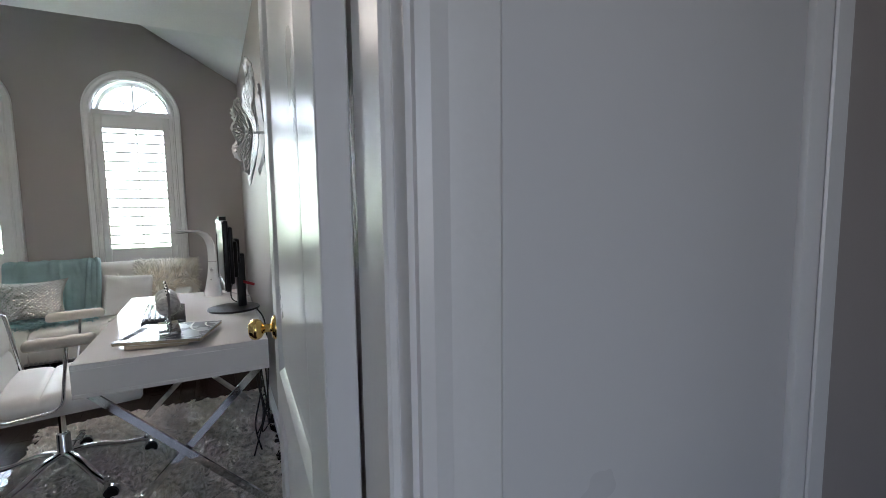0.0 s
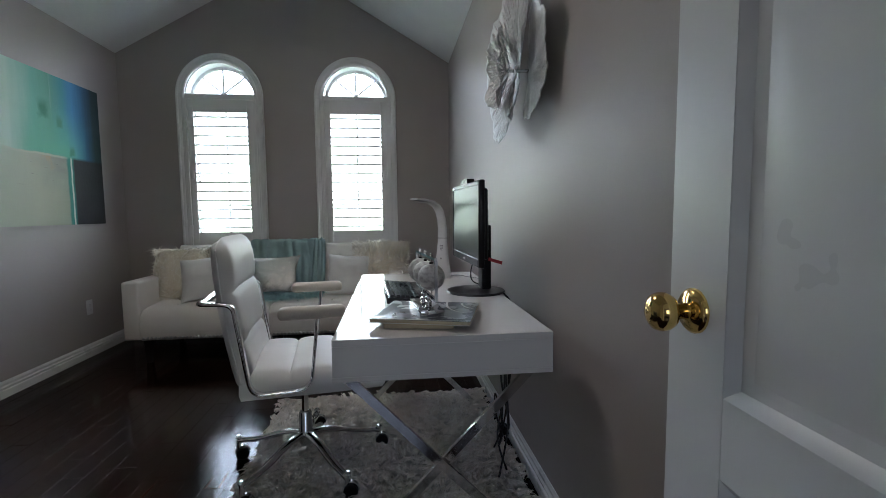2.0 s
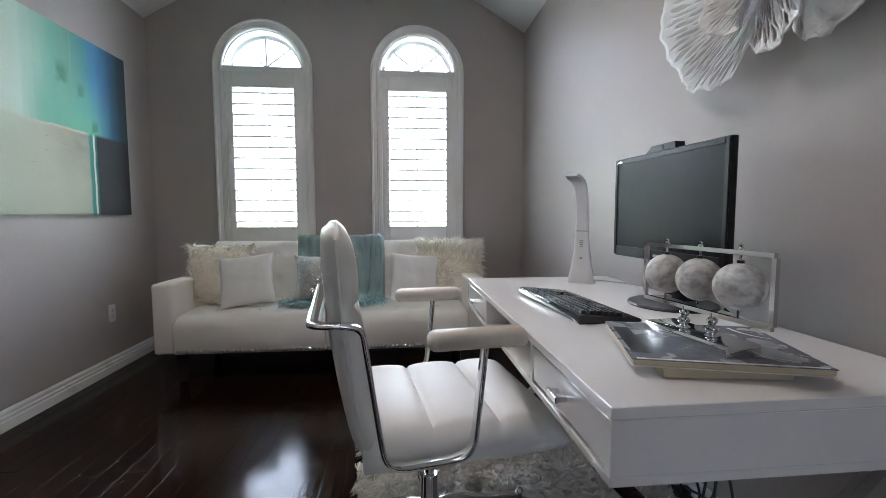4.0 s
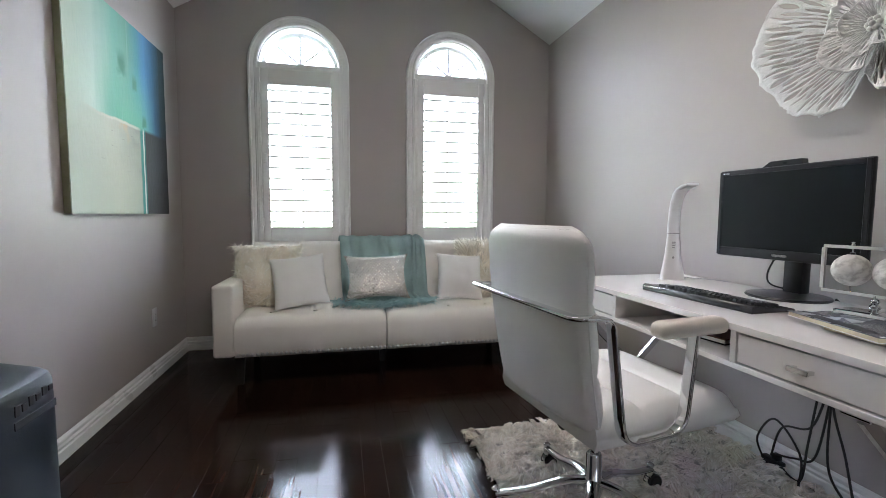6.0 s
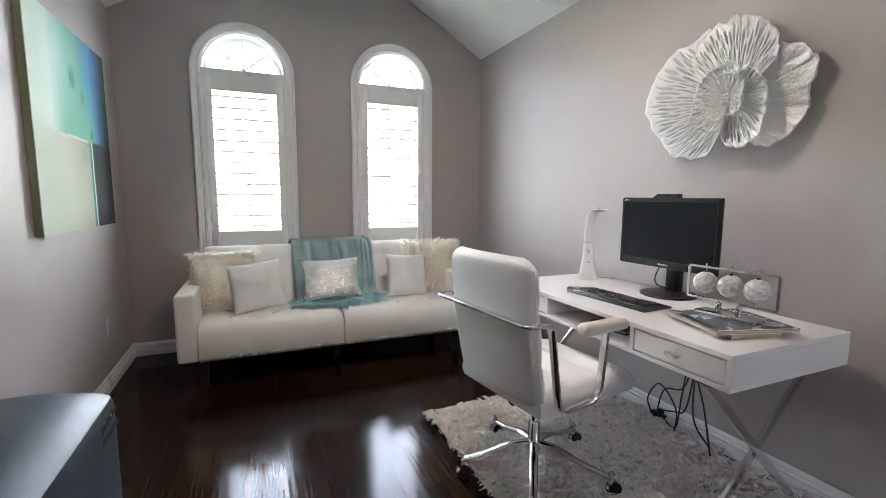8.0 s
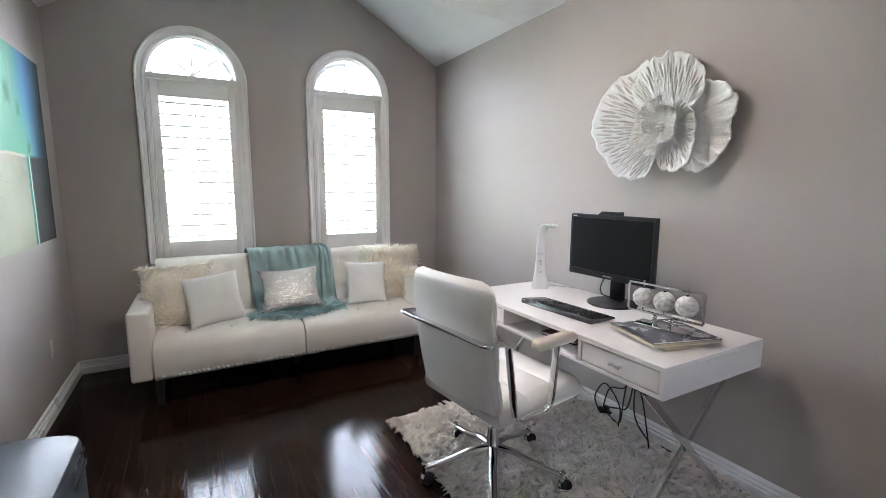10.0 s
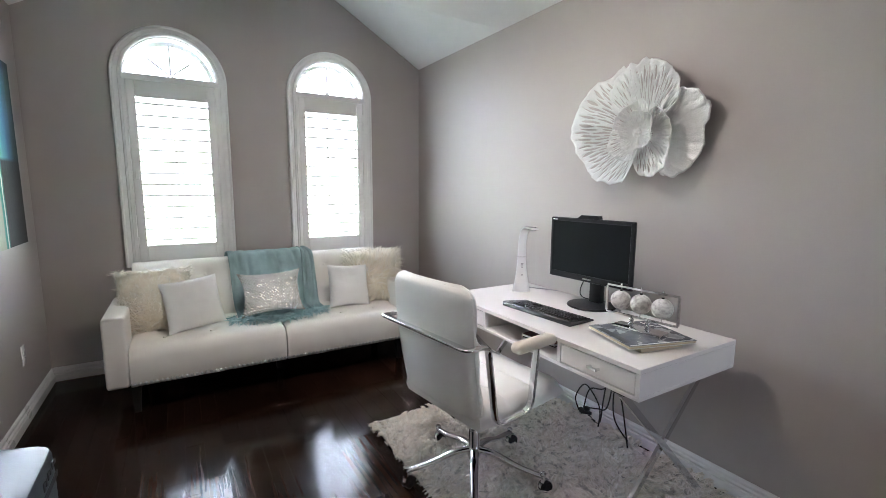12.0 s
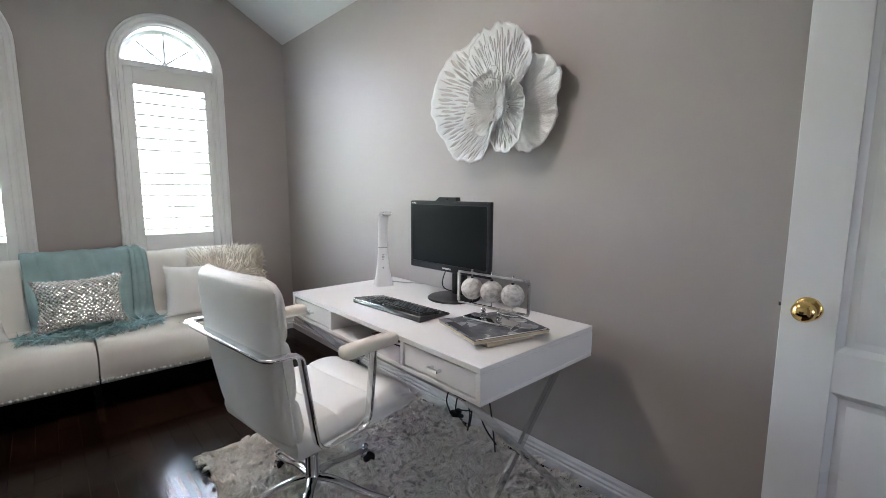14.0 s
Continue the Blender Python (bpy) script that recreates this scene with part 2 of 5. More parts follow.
def painting_material():
    """Abstract canvas: pale green washes, blue and black blocks, drips."""
    m = bpy.data.materials.new("abstract canvas paint")
    m.use_nodes = True
    nt = m.node_tree
    b = nt.nodes["Principled BSDF"]
    b.inputs["Roughness"].default_value = 0.6
    b.inputs["Specular IOR Level"].default_value = 0.35
    tc = nt.nodes.new("ShaderNodeTexCoord")
    sep = nt.nodes.new("ShaderNodeSeparateXYZ")
    nt.links.new(tc.outputs["Generated"], sep.inputs[0])

    def noise_of(sx, sy, sz, detail, amount):
        mp = nt.nodes.new("ShaderNodeMapping")
        mp.inputs["Scale"].default_value = (sx, sy, sz)
        n = nt.nodes.new("ShaderNodeTexNoise")
        n.inputs["Scale"].default_value, n.inputs["Detail"].default_value = 1.0, detail
        nt.links.new(tc.outputs["Generated"], mp.inputs[0])
        nt.links.new(mp.outputs[0], n.inputs["Vector"])
        s = nt.nodes.new("ShaderNodeMath")
        s.operation = "MULTIPLY_ADD"
        s.inputs[1].default_value, s.inputs[2].default_value = amount, -amount / 2
        nt.links.new(n.outputs["Fac"], s.inputs[0])
        return s.outputs[0]

    def total(a, c):
        s = nt.nodes.new("ShaderNodeMath")
        nt.links.new(a, s.inputs[0])
        nt.links.new(c, s.inputs[1])
        return s.outputs[0]

    def step(v, lo, hi):
        r = nt.nodes.new("ShaderNodeMapRange")
        r.inputs["From Min"].default_value, r.inputs["From Max"].default_value = lo, hi
        nt.links.new(v, r.inputs["Value"])
        return r.outputs[0]

    def times(a, c):
        s = nt.nodes.new("ShaderNodeMath")
        s.operation = "MULTIPLY"
        nt.links.new(a, s.inputs[0])
        nt.links.new(c, s.inputs[1])
        return s.outputs[0]

    def ramp_of(v, stops):
        r = nt.nodes.new("ShaderNodeValToRGB")
        e = r.color_ramp.elements
        while len(e) < len(stops):
            e.new(0.5)
        for i, (p, c) in enumerate(stops):
            e[i].position, e[i].color = p, (*c, 1)
        nt.links.new(v, r.inputs[0])
        return r.outputs[0]

    def mixed(f, a, c):
        x = nt.nodes.new("ShaderNodeMix")
        x.data_type = "RGBA"
        nt.links.new(f, x.inputs["Factor"])
        nt.links.new(a, x.inputs["A"])
        nt.links.new(c, x.inputs["B"])
        return x.outputs["Result"]

    def plain(c):
        r = nt.nodes.new("ShaderNodeRGB")
        r.outputs[0].default_value = (*c, 1)
        return r.outputs[0]

    def blot(y, z, ry, rz):
        """A soft spot at (y, z) of the canvas."""
        d = times(step(total(sep.outputs["Y"], rag), y - ry, y - ry * 0.3), step(total(sep.outputs["Y"], rag), y + ry, y + ry * 0.3))
        return times(d, times(step(total(sep.outputs["Z"], rag), z - rz, z - rz * 0.6), step(sep.outputs["Z"], z + rz, z + rz * 0.1)))

    rag = noise_of(1, 20, 20, 4, 0.05)
    across = total(total(sep.outputs["Y"], noise_of(1, 5, 1.6, 5, 0.13)), noise_of(1, 24, 1.2, 3, 0.05))
    sharp = total(sep.outputs["Y"], noise_of(1, 3, 9, 4, 0.022))
    up = total(sep.outputs["Z"], noise_of(1, 5, 2, 4, 0.04))
    upper = ramp_of(across, [(0.0, (0.56, 0.66, 0.56)), (0.22, (0.50, 0.66, 0.57)), (0.38, (0.19, 0.47, 0.37)), (0.52, (0.13, 0.34, 0.24)), (0.62, (0.06, 0.28, 0.30)), (0.72, (0.05, 0.22, 0.44)), (0.83, (0.02, 0.10, 0.20)), (0.93, (0.010, 0.035, 0.04))])
    # green depth towards the split, pale runs through it
    upper = mixed(times(times(step(sep.outputs["Z"], 0.80, 0.5), step(across, 0.2, 0.42)), step(across, 0.85, 0.66)), upper, plain((0.13, 0.40, 0.27)))
    upper = mixed(times(step(noise_of(1, 16, 1.1, 4, 1.0), 0.10, 0.26), step(across, 0.86, 0.7)), upper, plain((0.28, 0.52, 0.45)))
    for y, z, ry, rz in ((0.47, 0.765, 0.055, 0.07), (0.60, 0.70, 0.035, 0.05), (0.70, 0.515, 0.03, 0.04)):
        upper = mixed(blot(y, z, ry, rz), upper, plain((0.06, 0.24, 0.15)))
    lower = ramp_of(across, [(0.0, (0.44, 0.50, 0.41)), (0.40, (0.45, 0.47, 0.36)), (0.66, (0.36, 0.38, 0.29))])
    shade = times(step(sep.outputs["Z"], 0.18, 0.47), step(across, 0.32, 0.66))
    lower = mixed(times(shade, step(noise_of(1, 5, 9, 6, 1.0), -0.25, 0.2)), lower, plain((0.17, 0.17, 0.16)))
    lower = mixed(times(times(step(sep.outputs["Z"], 0.28, 0.46), step(noise_of(1, 9, 5, 5, 1.0), 0.06, 0.22)), step(across, 0.3, 0.45)), lower, plain((0.50, 0.37, 0.20)))
    # scratched lines
    lower = mixed(times(step(noise_of(1, 7, 60, 6, 1.0), 0.17, 0.2), times(step(sep.outputs["Z"], 0.2, 0.3), step(across, 0.2, 0.35))), lower, plain((0.22, 0.22, 0.19)))
    # teal and white drip, then the black block
    lower = mixed(step(sharp, 0.635, 0.65), lower, plain((0.04, 0.22, 0.18)))
    lower = mixed(times(step(sharp, 0.672, 0.676), step(sharp, 0.69, 0.686)), lower, plain((0.60, 0.66, 0.58)))
    lower = mixed(step(sharp, 0.69, 0.71), lower, plain((0.012, 0.012, 0.013)))
    hard = step(up, 0.455, 0.475)
    soft = step(up, 0.36, 0.56)
    edge = mixed(step(sep.outputs["Y"], 0.05, 0.3), soft, hard)
    paint = mixed(edge, lower, upper)
    line = times(step(up, 0.455, 0.463), step(up, 0.476, 0.468))
    paint = mixed(times(line, times(step(sep.outputs["Y"], 0.1, 0.3), step(sep.outputs["Y"], 0.66, 0.6))), paint, plain((0.52, 0.52, 0.42)))
    nt.links.new(paint, b.inputs["Base Color"])
    bp = nt.nodes.new("ShaderNodeBump")
    bp.inputs["Strength"].default_value, bp.inputs["Distance"].default_value = 0.35, 0.004
    nt.links.new(noise_of(1, 60, 22, 6, 1.0), bp.inputs["Height"])
    nt.links.new(bp.outputs[0], b.inputs["Normal"])
    return m


M_ART = painting_material()
M_ARTEDGE = material("olive painted canvas edge", (0.34, 0.33, 0.25), 0.6, vary=0.2, scale=1.6, bump=0.1, colour2=(0.22, 0.27, 0.12))


# ---- building helpers ----
def to_mesh(name, bm, smooth=0.6):
    bmesh.ops.recalc_face_normals(bm, faces=bm.faces)
    me = bpy.data.meshes.new(name)
    bm.to_mesh(me)
    bm.free()
    if smooth:
        me.shade_smooth()
        me.set_sharp_from_angle(angle=smooth)
    return me


def raw_mesh(name, verts, faces, mat, smooth=False):
    me = bpy.data.meshes.new(name)
    me.from_pydata(verts, [], faces)
    me.materials.append(mat)
    if smooth:
        me.shade_smooth()
    return me


def part(name, bm, mat, parent=None, label="", m=None, smooth=0.6):
    """One mesh object under a thing or a part."""
    me = to_mesh(name, bm, smooth) if isinstance(bm, bmesh.types.BMesh) else bm
    if not me.materials:
        me.materials.append(mat)
    ob = new(name, me)
    if parent:
        ob.parent = parent
    if m:
        ob.matrix_basis = m
    return tagged(ob, label)


def thing(name, label, category, m=None, group="", kind=""):
    ob = new(name)
    ob.empty_display_size = 0.1
    if m:
        ob.matrix_basis = m
    return tagged(ob, label, category, group, kind)


def box(x0, x1, y0, y1, z0, z1, bevel=0.0, segs=2, bm=None):
    bm = bm or bmesh.new()
    r = bmesh.ops.create_cube(bm, size=1.0)
    for v in r["verts"]:
        v.co = Vector((x0 + (v.co.x + 0.5) * (x1 - x0), y0 + (v.co.y + 0.5) * (y1 - y0), z0 + (v.co.z + 0.5) * (z1 - z0)))
    if bevel:
        es = list({e for v in r["verts"] for e in v.link_edges})
        bmesh.ops.bevel(bm, geom=es, offset=bevel, segments=segs, profile=0.5, affect="EDGES", clamp_overlap=True)
    return bm


def smooth_path(points, n=6):
    """Points along a rounded line through the given ones."""
    pts = [Vector(p) for p in points]
    out = []
    for i in range(len(pts) - 1):
        p0, p1, p2, p3 = pts[max(i - 1, 0)], pts[i], pts[i + 1], pts[min(i + 2, len(pts) - 1)]
        for k in range(n):
            t = k / n
            out.append(0.5 * ((2 * p1) + (p2 - p0) * t + (2 * p0 - 5 * p1 + 4 * p2 - p3) * t * t + (3 * p1 - p0 - 3 * p2 + p3) * t ** 3))
    out.append(pts[-1])
    return out


def rounded_path(points, r, n=5):
    """The given line with its corners rounded off to the radius r."""
    pts = [Vector(p) for p in points]
    out = [pts[0]]
    for a, b, c in zip(pts, pts[1:], pts[2:]):
        d1, d2 = (a - b), (c - b)
        k = min(r, d1.length * 0.49, d2.length * 0.49)
        p, q = b + d1.normalized() * k, b + d2.normalized() * k
        for i in range(n + 1):
            t = i / n
            out.append(p * (1 - t) ** 2 + b * 2 * t * (1 - t) + q * t * t)
    return out + [pts[-1]]


def sweep(path, section, bm=None, closed=False, up=(0, 0, 1), caps=True, scale=None):
    """A section, a list of (across, upward), drawn along a path."""
    bm = bm or bmesh.new()
    path = [Vector(p) for p in path]
    n = len(path)
    rings = []
    ref = None
    for i, p in enumerate(path):
        a = path[(i - 1) % n] if closed or i else p
        b = path[(i + 1) % n] if closed or i < n - 1 else p
        d = (b - a).normalized()
        if ref is None:
            u = Vector(up)
            u = u - d * u.dot(d)
            if u.length < 1e-3:
                u = Vector((1, 0, 0)) - d * d.x
            ref = u.normalized()
        else:
            ref = (ref - d * ref.dot(d)).normalized()
        side = d.cross(ref)
        s = scale(i / max(n - 1, 1)) if scale else 1.0
        rings.append([bm.verts.new(p + side * (x * s) + ref * (y * s)) for x, y in section])
    k = len(section)
    for i in range(n if closed else n - 1):
        r0, r1 = rings[i], rings[(i + 1) % n]
        for j in range(k):
            bm.faces.new((r0[j], r0[(j + 1) % k], r1[(j + 1) % k], r1[j]))
    if caps and not closed:
        bm.faces.new(rings[0][::-1])
        bm.faces.new(rings[-1])
    return bm


def circle(r, n=10, ry=None):
    return [(r * math.cos(2 * math.pi * i / n), (ry or r) * math.sin(2 * math.pi * i / n)) for i in range(n)]


def tube(points, r, n=10, bm=None, closed=False, scale=None):
    return sweep(points, circle(r, n), bm, closed, scale=scale)


def lathe(profile, n=24, bm=None, m=None):
    """A profile of (radius, height) turned about z."""
    bm = bm or bmesh.new()
    m = m or Matrix()
    rings = []
    for r, z in profile:
        if r < 1e-5:
            rings.append([bm.verts.new(m @ Vector((0, 0, z)))])
        else:
            rings.append([bm.verts.new(m @ Vector((r * math.cos(2 * math.pi * i / n), r * math.sin(2 * math.pi * i / n), z))) for i in range(n)])
    for a, b in zip(rings, rings[1:]):
        for i in range(n):
            j = (i + 1) % n
            if len(a) == 1 and len(b) == 1:
                continue
            if len(a) == 1:
                bm.faces.new((a[0], b[i], b[j]))
            elif len(b) == 1:
                bm.faces.new((a[i], a[j], b[0]))
            else:
                bm.faces.new((a[i], a[j], b[j], b[i]))
    for ring in (rings[0], rings[-1]):
        if len(ring) > 1:
            bm.faces.new(ring)
    return bm


def sheet_grid(nx, ny, f):
    """A grid of points f(u, v), as vertices and faces."""
    verts = [f(i / nx, j / ny) for j in range(ny + 1) for i in range(nx + 1)]
    faces = [(j * (nx + 1) + i, j * (nx + 1) + i + 1, (j + 1) * (nx + 1) + i + 1, (j + 1) * (nx + 1) + i) for j in range(ny) for i in range(nx)]
    return verts, faces


def cushion(w, h, t, nx=22, seed=0, pinch=0.12, sag=0.0, pw=0.5):
    """A stuffed square cushion standing in the xz plane, with drawn-out corners and slight creases."""
    bm = bmesh.new()
    grids = []
    for side in (-1, 1):
        rows = []
        for j in range(nx + 1):
            row = []
            for i in range(nx + 1):
                u, v = 2 * i / nx - 1, 2 * j / nx - 1
                d = max(0.0, (1 - u * u) * (1 - v * v)) ** pw
                x = u * (1 - pinch * (1 - v * v) * abs(u) ** 3) * w / 2
                z = v * (1 - pinch * (1 - u * u) * abs(v) ** 3) * h / 2
                k = noise.noise(Vector((u * 2.2 + seed, v * 2.2, side * 3.0))) * 0.10 + noise.noise(Vector((u * 6 + seed, v * 6, side * 3.0))) * 0.03
                edge = i in (0, nx) or j in (0, nx)
                z -= sag * d * (1 - v) * 0.5
                row.append((x, side * t / 2 * d * (1 + k) if not edge else 0.0, z + h / 2))
            rows.append(row)
        grids.append(rows)
    vs = {}
    for s, rows in enumerate(grids):
        for j, row in enumerate(rows):
            for i, p in enumerate(row):
                edge = i in (0, nx) or j in (0, nx)
                key = (0 if edge else s, i, j)
                if key not in vs:
                    vs[key] = bm.verts.new(p)
    for s in (0, 1):
        for j in range(nx):
            for i in range(nx):
                q = []
                for a, b in ((i, j), (i + 1, j), (i + 1, j + 1), (i, j + 1)):
                    e = a in (0, nx) or b in (0, nx)
                    q.append(vs[(0 if e else s, a, b)])
                bm.faces.new(q if s else q[::-1])
    return bm


def strands(name, seeds, mat, length, width, droop, rng, bend=0.5):
    """Many thin tapered hairs; seeds are (point, direction)."""
    verts, faces = [], []
    for p, d in seeds:
        p, d = Vector(p), Vector(d).normalized()
        side = d.cross(Vector((rng.uniform(-1, 1), rng.uniform(-1, 1), rng.uniform(-1, 1)))).normalized()
        ln = length * rng.uniform(0.6, 1.25)
        w = width * rng.uniform(0.7, 1.3)
        lean = Vector((rng.uniform(-1, 1), rng.uniform(-1, 1), rng.uniform(-1, 1))) * bend
        b = len(verts)
        q = p - d * 0.004
        for t, k in ((0.0, 1.0), (0.35, 0.95), (0.7, 0.7), (1.0, 0.12)):
            c = q + (d * t + lean * t * t) * ln + Vector((0, 0, -droop * ln * t * t))
            verts += [c - side * w * k, c + side * w * k]
        faces += [(b + 2 * k, b + 2 * k + 1, b + 2 * k + 3, b + 2 * k + 2) for k in range(3)]
    return raw_mesh(name, [tuple(v) for v in verts], faces, mat, True)


# ---- the large structure ----
def structure(name, bm, mat, label, category, smooth=0.5):
    return tagged(part(name, bm, mat, smooth=smooth), label, category, kind="structure")


def arch_line(half, x=0.0, bottom=W_SILL, spring=W_SPRING, n=28):
    """Points up one side, round the arch and down the other, in x and z."""
    pts = [(x - half, bottom)]
    pts += [(x - half * math.cos(math.pi * i / n), spring + half * math.sin(math.pi * i / n)) for i in range(n + 1)]
    return pts + [(x + half, bottom)]


def back_wall():
    bm = bmesh.new()
    loops = [[(XL - 0.2, -0.05), (XR + 0.2, -0.05), (XR + 0.2, ZC + 0.05), (XM, ZR + 0.15), (XL - 0.2, ZC + 0.05)]]
    loops += [arch_line(W_HALF, x) for x in WINDOWS]
    edges = []
    for lp in loops:
        vs = [bm.verts.new((x, YB, z)) for x, z in lp]
        edges += [bm.edges.new((vs[i], vs[(i + 1) % len(vs)])) for i in range(len(vs))]
    bmesh.ops.triangle_fill(bm, use_beauty=True, use_dissolve=False, edges=edges)
    r = bmesh.ops.extrude_face_region(bm, geom=bm.faces[:])
    bmesh.ops.translate(bm, verts=[v for v in r["geom"] if isinstance(v, bmesh.types.BMVert)], vec=(0, 0.2, 0))
    return bm


structure("wall_back", back_wall(), M_WALL, "greige painted gable wall with two arched windows", "wall", smooth=0.3)
structure("wall_left", box(XL - 0.15, XL, YF - 0.1, YB, -0.05, ZC + 0.05), M_WALL, "greige painted side wall with a canvas on it", "wall")
structure("wall_right", box(XR, XR + 0.15, YF, YB, -0.05, ZC + 0.05), M_WALL, "greige satin painted wall behind the desk", "wall")
front = box(XL, DOOR_L - 0.02, YH, YF, -0.05, ZC + 0.05)
box(DOOR_L - 0.02, DOOR_R + 0.02, YH, YF, DOOR_H + 0.02, ZC + 0.05, bm=front)
box(DOOR_R + 0.02, 1.6, YH, YF, -0.05, ZC + 0.05, bm=front)
structure("wall_front", front, M_WALL, "greige painted wall with the open doorway", "wall")


def ceiling():
    bm = box(XL - 0.1, XR + 0.1, YH, YV, ZC, ZC + 0.04)
    for x0, x1, z0, z1 in ((XL, XM, ZC, ZR), (XM, XR, ZR, ZC)):
        vs = [bm.verts.new(p) for p in ((x0, YV, z0), (x1, YV, z1), (x1, YB, z1), (x0, YB, z0))]
        us = [bm.verts.new(v.co + Vector((0, 0, 0.05))) for v in vs]
        bm.faces.new(vs)
        bm.faces.new(us[::-1])
        for i in range(4):
            j = (i + 1) % 4
            bm.faces.new((vs[i], us[i], us[j], vs[j]))
    # upright gable that closes the vault over the flat part
    tri = [bm.verts.new(p) for p in ((XL, YV, ZC + 0.04), (XR, YV, ZC + 0.04), (XM, YV, ZR + 0.05))]
    tri2 = [bm.verts.new(v.co + Vector((0, -0.04, 0))) for v in tri]
    bm.faces.new(tri)
    bm.faces.new(tri2[::-1])
    for i in range(3):
        bm.faces.new((tri[i], tri2[i], tri2[(i + 1) % 3], tri[(i + 1) % 3]))
    return bm


structure("ceiling", ceiling(), M_CEIL, "white stippled ceiling, flat in front and vaulted at the windows", "ceiling", smooth=0.2)

# unseen warm ceiling lamp, added to fill the sofa and back wall
fill_glow = bpy.data.materials.new("warm fill lamp glow")
fill_glow.use_nodes = True
glow_bsdf = fill_glow.node_tree.nodes["Principled BSDF"]
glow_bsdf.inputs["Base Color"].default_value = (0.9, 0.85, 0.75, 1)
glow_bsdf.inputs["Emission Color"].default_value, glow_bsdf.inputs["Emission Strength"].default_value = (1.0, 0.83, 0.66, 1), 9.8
fixture = thing("fill_ceiling_light", "unseen round ceiling lamp added as warm fill", "ceiling lamp", pose(-1.25, 3.5, ZC))
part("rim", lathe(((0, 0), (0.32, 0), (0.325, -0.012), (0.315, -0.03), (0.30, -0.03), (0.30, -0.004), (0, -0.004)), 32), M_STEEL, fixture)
part("shade", lathe(((0.299, -0.028), (0.297, -0.050), (0.27, -0.078), (0.21, -0.098), (0.12, -0.110), (0, -0.114)), 32), fill_glow, fixture, "glowing shade of the added fill lamp", smooth=1.0)

# hall behind the doorway; its window opening is made up for the fill lamp
hall = box(-2.4, -2.3, -1.3, YH, -0.05, ZC + 0.05)
box(1.5, 1.6, -1.3, YH, -0.05, ZC + 0.05, bm=hall)
box(-2.4, -1.55, -1.4, -1.3, -0.05, ZC + 0.05, bm=hall)
box(-0.25, 1.6, -1.4, -1.3, -0.05, ZC + 0.05, bm=hall)
box(-1.55, -0.25, -1.4, -1.3, -0.05, 0.9, bm=hall)
box(-1.55, -0.25, -1.4, -1.3, 2.1, ZC + 0.05, bm=hall)
structure("wall_hall", hall, M_WALL, "greige painted hall walls", "wall")
structure("ceiling_hall", box(-2.4, 1.6, -1.4, YH, ZC, ZC + 0.04), M_CEIL, "white stippled hall ceiling", "ceiling")
structure("floor_hall", box(-2.4, 1.6, -1.4, YF - 0.002, -0.06, 0.0), M_WOOD, "dark wooden hall floor", "floor")
structure("ground", box(-60, 60, YB + 0.25, 70, -3.3, -3.2), M_GREEN_OUT, "lawn outside the windows", "ground")
structure("backdrop", box(-24, 21, 15, 15.1, -3.2, 24), M_OUT, "glowing board of sky haze over trees, the room's daylight", "backdrop")

# baseboards: a stepped moulding
BASE = ((0, 0), (0.018, 0), (0.018, 0.048), (0.015, 0.051), (0.010, 0.053), (0.012, 0.060), (0.014, 0.066), (0.010, 0.070), (0.007, 0.074), (0.009, 0.082), (0.009, 0.090), (0.005, 0.098), (0.003, 0.103), (0, 0.103))


def baseboard(name, a, b, inward):
    bm = bmesh.new()
    i = Vector(inward)
    ends = [[bm.verts.new(Vector(p) + i * u + Vector((0, 0, v))) for u, v in BASE] for p in (a, b)]
    k = len(BASE)
    for j in range(k):
        bm.faces.new((ends[0][j], ends[0][(j + 1) % k], ends[1][(j + 1) % k], ends[1][j]))
    bm.faces.new(ends[0])
    bm.faces.new(ends[1][::-1])
    return structure(name, bm, M_TRIM, "white moulded wooden baseboard", "baseboard", smooth=0.3)


baseboard("baseboard_left", (XL, YF + 0.017, 0), (XL, YB - 0.017, 0), (1, 0, 0))
baseboard("baseboard_back", (XL, YB, 0), (XR, YB, 0), (0, -1, 0))
baseboard("baseboard_right", (XR, YF + 0.017, 0), (XR, YB - 0.017, 0), (-1, 0, 0))
baseboard("baseboard_front", (XL, YF, 0), (DOOR_L - 0.1, YF, 0), (0, 1, 0))

# doorway: jamb, stop and casings
jamb = box(DOOR_L - 0.02, DOOR_L, YH - 0.004, YF + 0.004, 0, DOOR_H)
box(DOOR_R, DOOR_R + 0.02, YH - 0.004, YF + 0.021, 0, DOOR_H, bm=jamb)
box(DOOR_L - 0.02, DOOR_R + 0.02, YH - 0.004, YF + 0.004, DOOR_H, DOOR_H + 0.02, bm=jamb)
box(DOOR_R - 0.012, DOOR_R, YH + 0.02, YF - 0.042, 0, DOOR_H, 0.003, 1, jamb)
box(DOOR_L, DOOR_L + 0.012, YH + 0.02, YF - 0.042, 0, DOOR_H, 0.003, 1, jamb)
structure("trim_jamb", jamb, M_TRIM, "white painted door jamb with its stop", "door frame", smooth=0.3)


